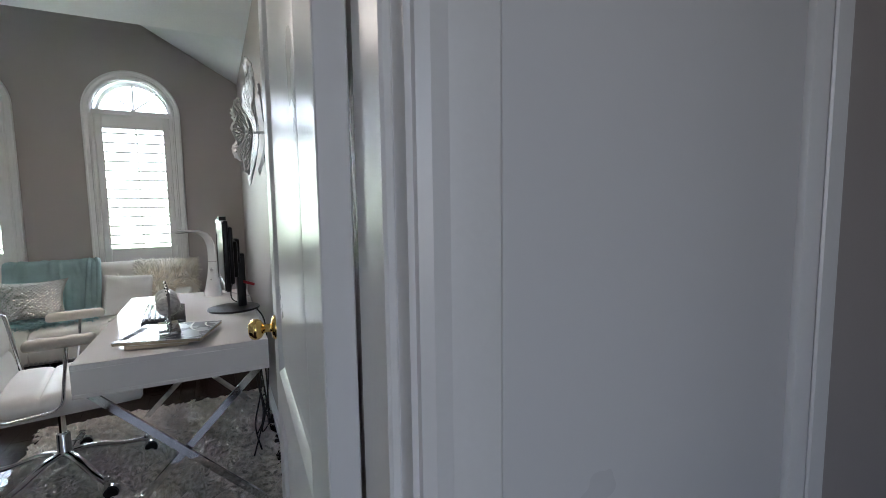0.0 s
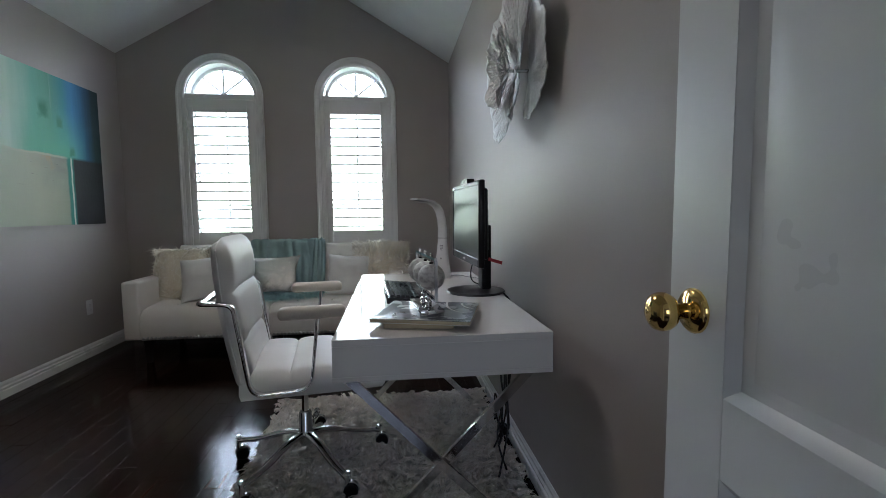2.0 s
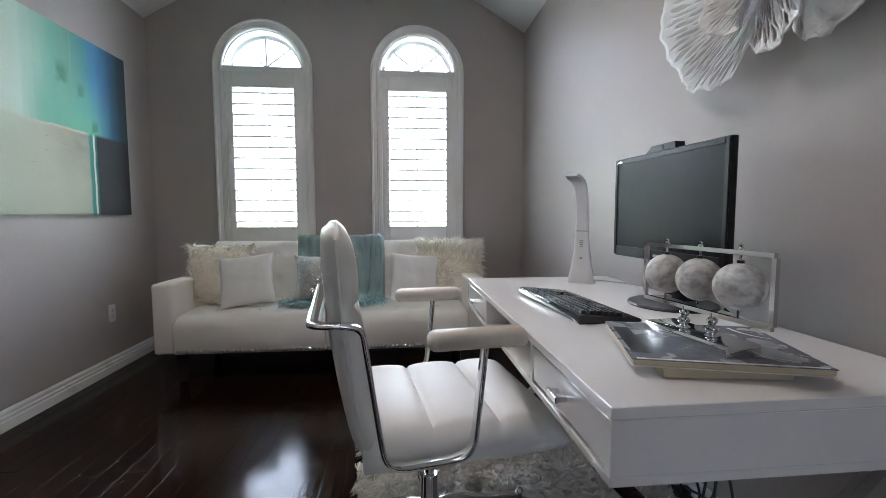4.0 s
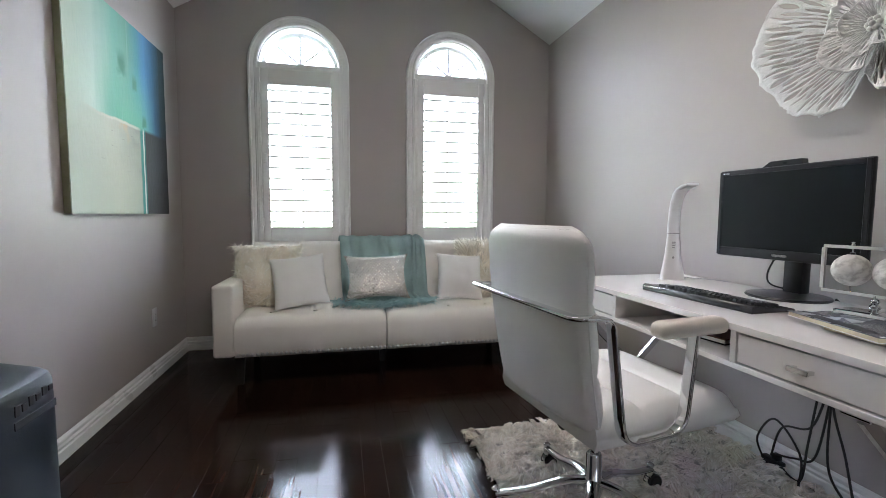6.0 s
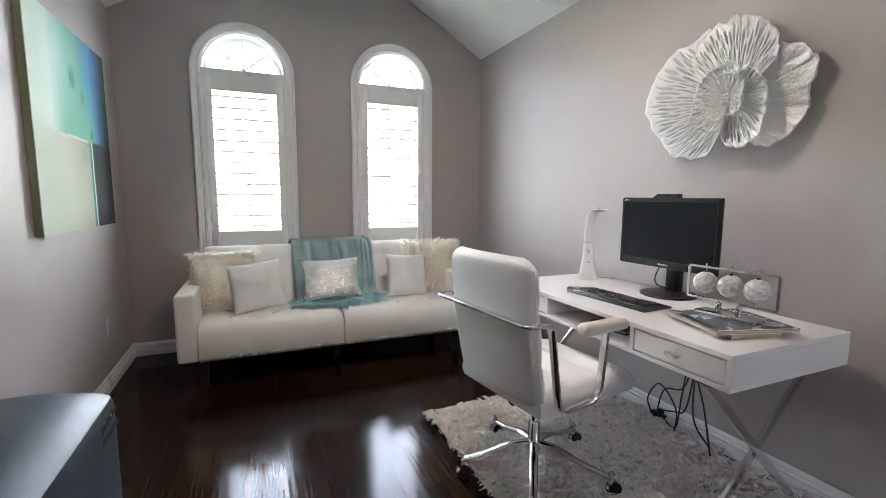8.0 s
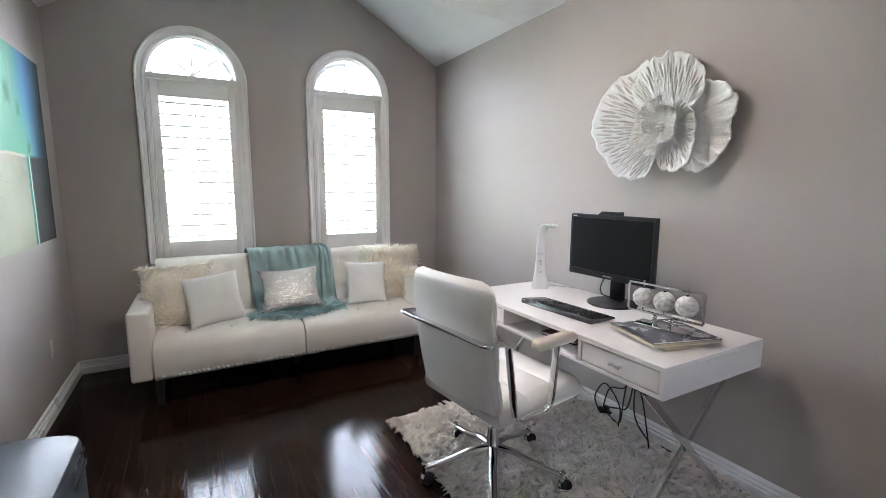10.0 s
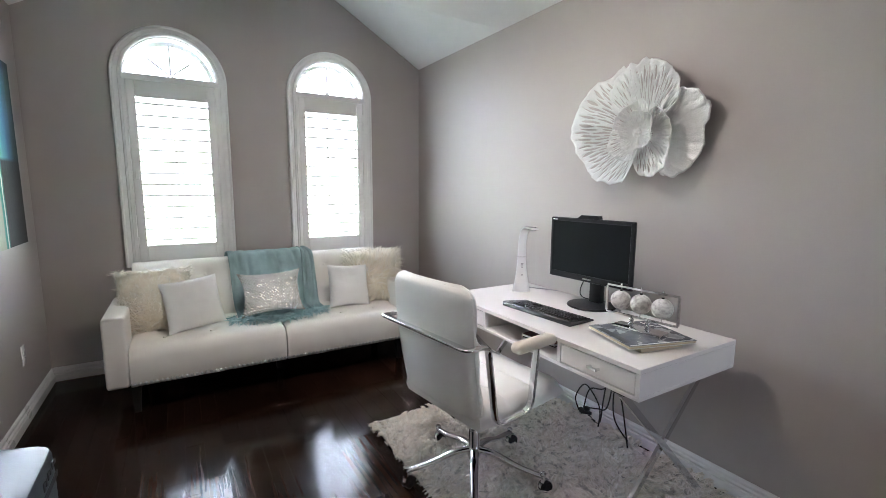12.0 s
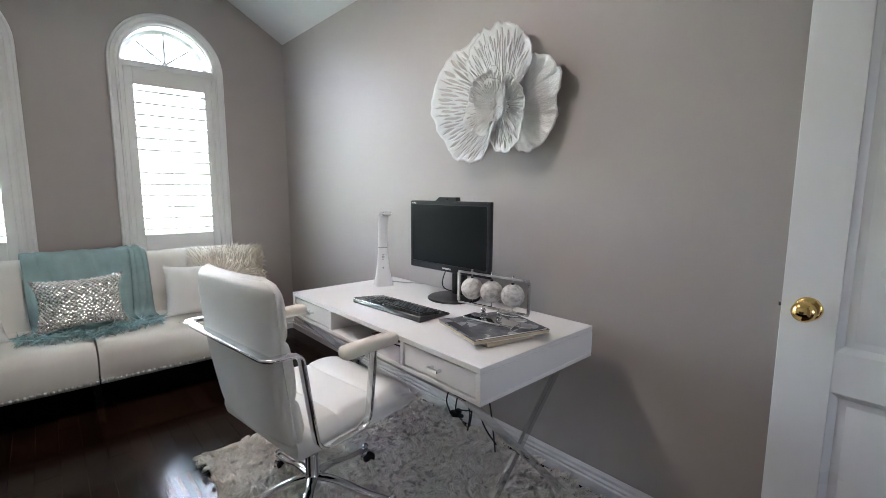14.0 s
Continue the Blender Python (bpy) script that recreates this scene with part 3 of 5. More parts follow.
def casing(name, y, out):
    """Moulded casing round the doorway; out is -1 on the hall side and 1 on the room side."""
    prof = ((0, 0), (0, 0.012), (0.012, 0.016), (0.03, 0.013), (0.06, 0.02), (0.075, 0.022), (0.08, 0.018), (0.08, 0))
    bm = bmesh.new()
    l, r, h = DOOR_L - 0.006, DOOR_R + 0.006, DOOR_H + 0.006
    corners = [((l, 0), (-1, 0)), ((l, h), (-1, 1)), ((r, h), (1, 1)), ((r, 0), (1, 0))]
    rings = [[bm.verts.new((x + ox * u, y + out * v, z + oz * u)) for u, v in prof] for (x, z), (ox, oz) in corners]
    k = len(prof)
    for a, b in zip(rings, rings[1:]):
        for j in range(k):
            bm.faces.new((a[j], a[(j + 1) % k], b[(j + 1) % k], b[j]))
    bm.faces.new(rings[0])
    bm.faces.new(rings[-1][::-1])
    return structure(name, bm, M_TRIM, "white moulded door casing", "door frame", smooth=0.3)


casing("trim_casing_hall", YH, -1)
casing("trim_casing_room", YF, 1)


closet = thing("door_2", "white semi-gloss flat closet door in the hall, shut", "door", kind="structure")
part("slab", box(-0.046, 0.468, YH - 0.012, YH - 0.001, 0.01, 2.05, 0.003, 2), M_DOOR, closet)
part("head_trim", box(-0.046, 0.468, YH - 0.02, YH - 0.001, 2.052, 2.12, 0.004, 2), M_TRIM, closet)
post = box(0.47, 0.55, YH - 0.02, YH, 0, ZC, 0.004, 2)
box(0.515, 0.565, YH - 0.026, YH - 0.0201, 0, ZC, 0.003, 1, post)
structure("trim_hall_post", post, M_TRIM, "white painted upright trim in the hall", "trim", smooth=0.4)


# ---- the door, standing open along the wall ----
def door():
    w, t, h = 0.844, 0.038, 2.03
    ob = thing("door_1", "white two-panel door standing open, with a brass knob", "door", pose(-0.176, 1.109, 0.008, 0, 0, 90 - 2.4), kind="structure")
    bm = bmesh.new()
    stile, rails = 0.128, (0.0, 0.20, 0.755, 0.867, 1.90, h)
    box(0, stile + 0.02, -t, 0, 0, h, 0.002, 1, bm)
    box(w - stile, w, -t, 0, 0, h, 0.002, 1, bm)
    for a, b in ((0, rails[1]), (rails[2], rails[3]), (rails[4], h)):
        box(stile + 0.02, w - stile, -t, 0, a, b, bm=bm)
    part("door_frame", bm, M_DOOR, ob)
    for a, b in ((rails[1], rails[2]), (rails[3], rails[4])):
        bm = bmesh.new()
        prof = ((0.0, 0.0), (0.006, -0.003), (0.016, -0.012), (0.034, -0.015), (0.062, -0.007), (0.074, -0.005))
        for side in (0, 1):
            last = None
            for u, v in prof:
                y = v if side == 0 else -t - v
                ring = [bm.verts.new(p) for p in ((stile + 0.02 + u, y, a + u), (w - stile - u, y, a + u), (w - stile - u, y, b - u), (stile + 0.02 + u, y, b - u))]
                if last:
                    for i in range(4):
                        j = (i + 1) % 4
                        bm.faces.new((last[i], last[j], ring[j], ring[i]))
                last = ring
            bm.faces.new(last)
        part("door_panel", bm, M_DOOR, ob, smooth=0.4)
    for s in (1, -1):
        m = pose(w - 0.062, 0 if s > 0 else -t, 0.972, -90 if s > 0 else 90)
        bm = lathe(((0, 0), (0.033, 0), (0.033, 0.004), (0.028, 0.009), (0.016, 0.011), (0.012, 0.013), (0.011, 0.028), (0.016, 0.032), (0.024, 0.037), (0.028, 0.045), (0.0285, 0.053), (0.025, 0.062), (0.016, 0.068), (0.006, 0.070), (0, 0.070)), 28)
        part("knob", bm, M_BRASS, ob, "polished brass door knob", m, smooth=1.0)
    part("latch_plate", box(w - 0.001, w + 0.0015, -t + 0.007, -0.007, 0.945, 1.0, 0.0005, 1), M_STEEL, ob)
    part("latch_bolt", box(w, w + 0.011, -t + 0.013, -0.013, 0.964, 0.980, 0.003, 1), M_STEEL, ob)
    for z in (0.25, 1.86):
        bm = lathe(((0, -0.045), (0.006, -0.045), (0.006, 0.045), (0, 0.045)), 10)
        part("hinge", bm, M_BRASS, ob, m=pose(-0.004, -t - 0.003, z))


door()


# ---- windows with casings and shutters ----
def loop_band(bm, inner, outer, y0, y1):
    """A flat frame between two lines of (x, z), from y0 to y1."""
    rings = [[bm.verts.new((x, y, z)) for x, z in ln] for ln, y in ((inner, y0), (outer, y0), (outer, y1), (inner, y1))]
    n = len(inner)
    for i in range(n - 1):
        for k in range(4):
            a, b = rings[k], rings[(k + 1) % 4]
            bm.faces.new((a[i], a[i + 1], b[i + 1], b[i]))
    for e in (0, n - 1):
        bm.faces.new([r[e] for r in rings])
    return bm


def window(number, x):
    win = thing(f"window_{number}", "tall arched window with white casing and open shutters", "window", pose(x, 0, 0), kind="structure")
    # moulded casing round the opening
    bm = bmesh.new()
    prof = ((0.0, 0.0), (0.0, 0.022), (0.010, 0.028), (0.022, 0.028), (0.027, 0.022), (0.052, 0.026), (0.060, 0.034), (0.070, 0.034), (0.074, 0.026), (0.074, 0.0))
    rings = []
    base = arch_line(W_HALF - 0.004, 0, 0.80, W_SPRING, 40)
    outer = arch_line(W_HALF + 0.996, 0, 0.80, W_SPRING, 40)
    for (ax, az), (bx, bz) in zip(base, outer):
        rings.append([bm.verts.new((ax + (bx - ax) * u, YB - v, az + (bz - az) * u)) for u, v in prof])
    k = len(prof)
    for a, b in zip(rings, rings[1:]):
        for j in range(k):
            bm.faces.new((a[j], a[(j + 1) % k], b[(j + 1) % k], b[j]))
    bm.faces.new(rings[0])
    bm.faces.new(rings[-1][::-1])
    part("casing", bm, M_TRIM, win, smooth=0.4)
    part("transom_rail", box(-W_HALF, W_HALF, YB - 0.018, YB + 0.13, 2.188, 2.235, 0.004, 1), M_TRIM, win)
    # arched sash, its pane and sunburst bars
    lo = 2.236
    def arc(h, n=32):
        a0 = math.asin(min(1, max(0, (lo - W_SPRING) / h)))
        return [(-h * math.cos(a0 + (math.pi - 2 * a0) * i / n), W_SPRING + h * math.sin(a0 + (math.pi - 2 * a0) * i / n)) for i in range(n + 1)]
    part("arch_reveal", loop_band(bmesh.new(), arc(0.300), arc(W_HALF + 0.004), YB - 0.001, YB + 0.15), M_TRIM, win)
    bm = loop_band(bmesh.new(), arc(0.272), arc(0.2995), YB + 0.105, YB + 0.14)
    part("arch_sash", bm, M_TRIM, win)
    part("arch_sash_rail", box(-0.298, 0.298, YB + 0.09, YB + 0.14, lo - 0.004, lo + 0.018, 0.003, 1), M_TRIM, win)
    bm = bmesh.new()
    ring = arc(0.274)
    bm.faces.new([bm.verts.new((a, YB + 0.125, b)) for a, b in ring])
    part("pane", bm, M_GLASS, win).visible_shadow = False
    for ang in (45, 90, 135):
        c, s = math.cos(radians(ang)), math.sin(radians(ang))
        bm = sweep([(0.02 * c, YB + 0.095, lo + 0.02 + 0.02 * s), (0.270 * c, YB + 0.095, lo - 0.018 + 0.270 * s)], ((-0.008, -0.008), (0.008, -0.008), (0.008, 0.008), (-0.008, 0.008)), up=(0, 1, 0))
        part("muntin", bm, M_TRIM, win)
    part("hub", lathe(((0, -0.012), (0.024, -0.012), (0.024, 0.004), (0.014, 0.012), (0, 0.012)), 16, m=pose(0, YB + 0.095, lo + 0.022, 90)), M_TRIM, win)
    # lower sash with its bars
    bm = bmesh.new()
    for a in ((-0.30, -0.262, W_SILL, 2.19), (0.262, 0.30, W_SILL, 2.19), (-0.262, 0.262, W_SILL, W_SILL + 0.05), (-0.262, 0.262, 2.14, 2.19), (-0.262, 0.262, 1.49, 1.51)):
        box(a[0], a[1], YB + 0.10, YB + 0.15, a[2], a[3], bm=bm)
    part("sash", bm, M_TRIM, win)
    for z0, z1 in ((W_SILL + 0.05, 1.48), (1.52, 2.14)):
        part("muntin", box(-0.008, 0.008, YB + 0.116, YB + 0.134, z0, z1), M_TRIM, win)
        zm = (z0 + z1) / 2
        part("muntin", box(-0.262, 0.262, YB + 0.117, YB + 0.133, zm - 0.008, zm + 0.008), M_TRIM, win)
    part("pane", box(-0.262, 0.262, YB + 0.124, YB + 0.127, W_SILL + 0.05, 2.14), M_GLASS, win).visible_shadow = False
    part("sill", box(-W_HALF + 0.001, W_HALF - 0.001, YB + 0.001, YB + 0.15, W_SILL + 0.001, W_SILL + 0.012, 0.004, 1), M_TRIM, win)
    # shutter
    fr = bmesh.new()
    y0, y1 = YB - 0.030, YB - 0.002
    for a, b in ((-0.318, -0.2915), (0.2915, 0.318)):
        box(a, b, y0 - 0.006, y1, 0.815, 2.187, 0.002, 1, fr)
    part("shutter_frame", fr, M_SHUT, win)
    pan = bmesh.new()
    box(-0.2905, -0.235, y0, y1, 0.815, 2.186, 0.004, 2, pan)
    box(0.235, 0.2905, y0, y1, 0.815, 2.186, 0.004, 2, pan)
    box(-0.235, 0.235, y0, y1, 0.815, 0.963, 0.003, 1, pan)
    box(-0.235, 0.235, y0, y1, 2.066, 2.186, 0.003, 1, pan)
    shutter = part("shutter_panel", pan, M_SHUT, win)
    count = 13
    pitch = (2.066 - 0.963) / count
    sec = [(0.0405, -0.0038), (0.0405, 0.0038), (0.036, 0.0062), (0.0, 0.0080), (-0.036, 0.0062), (-0.0405, 0.0038), (-0.0405, -0.0038), (-0.036, -0.0062), (0.0, -0.0080), (0.036, -0.0062)]
    lou = to_mesh("louver", sweep([(-0.233, 0, 0), (0.233, 0, 0)], sec))
    lou.materials.append(M_SHUT)
    for i in range(count):
        part("louver", lou, M_SHUT, shutter, m=pose(0, YB - 0.004, 0.963 + pitch * (i + 0.5), 6 if i % 3 else 4))
    s = -1 if number == 1 else 1
    part("catch", box(s * 0.262 - 0.012, s * 0.262 + 0.012, y0 - 0.012, y0, 1.46, 1.535, 0.003, 1), M_SHUT, win)
    for z in (1.0, 2.05):
        part("hinge", box(s * 0.292 - 0.01, s * 0.292 + 0.01, y0 - 0.005, y0, z - 0.03, z + 0.03, 0.002, 1), M_SHUT, win)


window(1, WINDOWS[0])
window(2, WINDOWS[1])


# ---- sofa ----
def sofa():
    x0, x1, yf, yb = -2.581, -0.488, 4.797, 5.60
    xm = (x0 + x1) / 2
    ob = thing("sofa", "white faux leather tufted futon sofa with nailhead trim", "sofa", pose(xm, 0, 0))
    hw = (x1 - x0) / 2
    inner = hw - 0.125
    for s in (-1, 1):
        a, b = sorted((s * hw, s * (inner + 0.003)))
        bm = box(a, b, yf, 5.46, 0.19, 0.622, 0.019, 3)
        for v in bm.verts:
            v.co.z += 0.012 * max(0, v.co.z - 0.5) / 0.12 * math.sin(v.co.y * 3) + 0.02 * (v.co.y - yf) * (v.co.z > 0.4)
        part("armrest", bm, M_LEATHER, ob, smooth=0.9)

    def seat_half(s):
        nx, ny = 34, 24
        tufts = [(u, v) for u in (0.2, 0.5, 0.8) for v in (0.32, 0.7)]

        def top(u, v):
            x = 0.004 + u * (inner - 0.004)
            y = yf + 0.004 + v * 0.62
            z = 0.432 + 0.012 * v
            z -= 0.035 * max(0, 1 - v / 0.09) ** 2 + 0.02 * max(0, 1 - u / 0.05) ** 2 + 0.018 * max(0, (u - 0.96) / 0.04) ** 2
            for a, b in tufts:
                d = math.hypot((u - a) * inner, (v - b) * 0.62)
                z -= 0.018 * math.exp(-(d / 0.028) ** 2) + 0.008 * math.exp(-(d / 0.09) ** 2)
            z += 0.006 * noise.noise(Vector((x * 5 + s * 9, y * 5, 0)))
            return Vector((s * x, y, z))
        bm = bmesh.new()
        g = [[bm.verts.new(top(i / nx, j / ny)) for i in range(nx + 1)] for j in range(ny + 1)]
        for j in range(ny):
            for i in range(nx):
                bm.faces.new((g[j][i], g[j][i + 1], g[j + 1][i + 1], g[j + 1][i]))
        rim = [g[0][i] for i in range(nx + 1)] + [g[j][nx] for j in range(1, ny + 1)] + [g[ny][i] for i in range(nx - 1, -1, -1)] + [g[j][0] for j in range(ny - 1, 0, -1)]
        prev = rim
        for z, fwd in ((0.36, 0.012), (0.28, 0.012), (0.20, 0.004), (0.188, -0.004)):
            cur = []
            for v in rim:
                front_edge = v.co.y < yf + 0.02
                crease = 0.009 * noise.noise(Vector((v.co.x * 11 + z * 9, z * 5, s * 4.0))) + 0.003 * noise.noise(Vector((v.co.x * 30 + z * 20, z * 8, s * 7.0))) if front_edge else 0
                cur.append(bm.verts.new((v.co.x, v.co.y - (fwd + crease if front_edge else 0), z)))
            for i in range(len(rim)):
                j = (i + 1) % len(rim)
                bm.faces.new((prev[i], cur[i], cur[j], prev[j]))
            prev = cur
        bm.faces.new(prev)
        return bm

    def back_half(s):
        nx, ny = 34, 18
        tufts = [(u, v) for u in (0.2, 0.5, 0.8) for v in (0.35, 0.75)]
        bm = bmesh.new()

        def at(u, v, side):
            x = u * (inner + 0.0)
            y = 5.33 + 0.13 * v
            z = 0.41 + 0.447 * v
            off = 0.0
            for a, b in tufts:
                d = math.hypot((u - a) * inner, (v - b) * 0.45)
                off += 0.02 * math.exp(-(d / 0.03) ** 2) + 0.008 * math.exp(-(d / 0.09) ** 2)
            r = max(0, (v - 0.9) / 0.1) ** 2 * 0.03 + max(0, (u - 0.95) / 0.05) ** 2 * 0.02 + max(0, (0.03 - u) / 0.03) ** 2 * 0.02
            return Vector((s * x, (y + off + r) if side == 0 else (y + 0.15 - r), z - (0.004 if side else 0) + 0.004 * noise.noise(Vector((x * 4, v * 3, s)))))
        gs = [[[bm.verts.new(at(i / nx, j / ny, k)) for i in range(nx + 1)] for j in range(ny + 1)] for k in (0, 1)]
        for k in (0, 1):
            for j in range(ny):
                for i in range(nx):
                    bm.faces.new((gs[k][j][i], gs[k][j][i + 1], gs[k][j + 1][i + 1], gs[k][j + 1][i]))
        rim = [[g[0][i] for i in range(nx + 1)] + [g[j][nx] for j in range(1, ny + 1)] + [g[ny][i] for i in range(nx - 1, -1, -1)] + [g[j][0] for j in range(ny - 1, 0, -1)] for g in gs]
        n = len(rim[0])
        for i in range(n):
            bm.faces.new((rim[0][i], rim[0][(i + 1) % n], rim[1][(i + 1) % n], rim[1][i]))
        return bm
    for s in (-1, 1):
        part("seat_cushion", seat_half(s), M_LEATHER, ob, smooth=1.0)
        part("back_cushion", back_half(s), M_LEATHER, ob, smooth=1.0)
        for u in (0.2, 0.5, 0.8):
            for v in (0.32, 0.7):
                part("button", lathe(((0, -0.004), (0.011, -0.004), (0.010, 0.003), (0, 0.006)), 10), M_LEATHER, ob, m=pose(s * u * inner, yf + 0.004 + v * 0.62, 0.418 + 0.012 * v))
            part("button", lathe(((0, -0.004), (0.011, -0.004), (0.010, 0.003), (0, 0.006)), 10), M_LEATHER, ob, m=pose(s * u * inner, 5.448, 0.41 + 0.447 * 0.75, 75))
    nail = to_mesh("nailhead", lathe(((0.0105, 0), (0.0095, 0.005), (0.006, 0.009), (0, 0.010)), 10, m=pose(0, 0, 0, 90)), 1.0)
    nail.materials.append(M_NAIL)
    count = 66
    for i in range(count):
        x = -inner + 0.02 + (2 * inner - 0.04) * i / (count - 1)
        if abs(x) > 0.012:
            part("nailhead", nail, M_NAIL, ob, m=pose(x, yf - 0.006, 0.207))
    for s in (-1, 1):
        for y in (yf + 0.07, 5.40):
            bm = sweep([(0, 0, 0.19), (0.004 * s, 0, 0.0)], ((-0.028, -0.028), (0.028, -0.028), (0.028, 0.028), (-0.028, 0.028)), up=(0, 1, 0), scale=lambda t: 1 - 0.4 * t)
            part("leg", bm, M_DARKWOOD, ob, m=pose(s * (inner - 0.02), y, 0))
    part("leg", sweep([(0, 0, 0.19), (0, 0, 0)], ((-0.025, -0.025), (0.025, -0.025), (0.025, 0.025), (-0.025, 0.025)), up=(0, 1, 0), scale=lambda t: 1 - 0.3 * t), M_DARKWOOD, ob, m=pose(0, 5.15, 0))
    part("base_frame", box(-inner, inner, yf + 0.06, 5.38, 0.178, 0.2), M_DARKWOOD, ob)


sofa()


def fur_pillow(x, y, z, tilt, turn, size, seed):
    ob = thing("fur_pillow", "shaggy cream faux fur cushion on the sofa", "cushion", pose(x, y, z, tilt, 0, turn), "sofa cushions")
    bm = cushion(size * 0.96, size * 0.96, 0.21, 48, seed, 0.0)
    bmesh.ops.recalc_face_normals(bm, faces=bm.faces)
    bm.normal_update()
    mid = Vector((0, 0, size / 2))
    for v in bm.verts:
        p = v.co - mid
        v.co += v.normal * (0.012 + 0.012 * noise.noise(p * 14 + Vector((seed, 0, 0))))
    bm.normal_update()
    rng = random.Random(seed)
    faces = [f for f in bm.faces]
    reach = [f.calc_area() * (0.6 + 2.2 * (max(abs(f.calc_center_median().x), abs(f.calc_center_median().z - size / 2)) / (size / 2)) ** 4) for f in faces]
    seeds = []
    for f in rng.choices(faces, reach, k=2600):
        p = f.calc_center_median()
        sw = Vector((noise.noise(p * 7), noise.noise(p * 7 + Vector((5, 0, 0))), noise.noise(p * 7 + Vector((0, 7, 0)))))
        way = (p - mid).normalized() * 0.9 + sw * 0.9 + Vector((0, 0, 0.25))
        way -= f.normal * way.dot(f.normal)
        way = way.normalized() + f.normal * rng.uniform(0.25, 0.95)
        # one lock of several hairs that lean together
        for _ in range(6):
            q = p + Vector((rng.gauss(0, 0.006), rng.gauss(0, 0.003), rng.gauss(0, 0.006)))
            seeds.append((q, way + Vector((rng.uniform(-0.16, 0.16), rng.uniform(-0.16, 0.16), rng.uniform(-0.16, 0.16)))))
    part("skin", bm, M_FURBASE, ob, smooth=2.0)
    tagged(part("fur", strands("fur", seeds, M_FUR, 0.076, 0.0019, 0.22, rng, 0.18), M_FUR, ob), kind="stuff")


fur_pillow(-2.31, 5.12, 0.43, -14, 2, 0.45, 3)
fur_pillow(-0.705, 5.22, 0.43, -14, -14, 0.43, 8)


def plain_pillow(x, y, z, tilt, turn, size, seed, lean=0):
    ob = thing("pillow", "plain white cotton cushion with crisp seams", "cushion", pose(x, y, z, tilt, lean, turn), "sofa cushions")
    part("cover", cushion(size, size, 0.13, 24, seed, 0.06), M_WHITEFAB, ob, smooth=1.2)


plain_pillow(-2.07, 4.995, 0.45, -22, 6, 0.355, 12, -6)
plain_pillow(-0.965, 5.08, 0.44, -20, 2, 0.35, 17, 4)


def sequin_pillow():
    w, h = 0.46, 0.335
    ob = thing("sequin_pillow", "silver sequined cushion leaning on the teal throw", "cushion", pose(-1.57, 5.035, 0.468, -22, -1, 0), "sofa cushions")
    bm = cushion(w, h, 0.15, 26, 23, 0.17)
    part("cover", bm, M_SILVERFAB, ob, smooth=1.2)
    rng = random.Random(4)
    verts, faces = [], []
    step = 0.0245
    for j in range(int(2 * h / step)):
        for i in range(int(w / step) + 1):
            u = 2 * ((i + 0.5 * (j % 2)) * step) / w - 1
            v = 2 * (j * step * 0.5) / h - 1
            if abs(u) > 0.95 or abs(v) > 0.93:
                continue
            d = max(0.0, (1 - u * u) * (1 - v * v)) ** 0.5
            x = u * (1 - 0.17 * (1 - v * v) * abs(u) ** 3) * w / 2
            z = v * (1 - 0.17 * (1 - u * u) * abs(v) ** 3) * h / 2 + h / 2
            c = Vector((x, -0.075 * d * 1.1 - 0.003, z))
            n = Vector((u * 0.4 + rng.uniform(-0.22, 0.22), -1, v * 0.35 + 0.3 + rng.uniform(-0.22, 0.22))).normalized()
            a = n.cross(Vector((0, 0, 1))).normalized() * 0.0086
            b = n.cross(a).normalized() * 0.0086
            k = len(verts)
            ring = [c + a * math.cos(q) + b * math.sin(q) for q in [math.pi * r / 4 for r in range(8)]]
            verts += ring + [c + n * 0.0012]
            faces += [(k + r, k + (r + 1) % 8, k + 8) for r in range(8)]
    tagged(part("sequin_layer", raw_mesh("sequin_layer", [tuple(p) for p in verts], faces, M_SEQUIN), M_SEQUIN, ob), kind="stuff")


sequin_pillow()


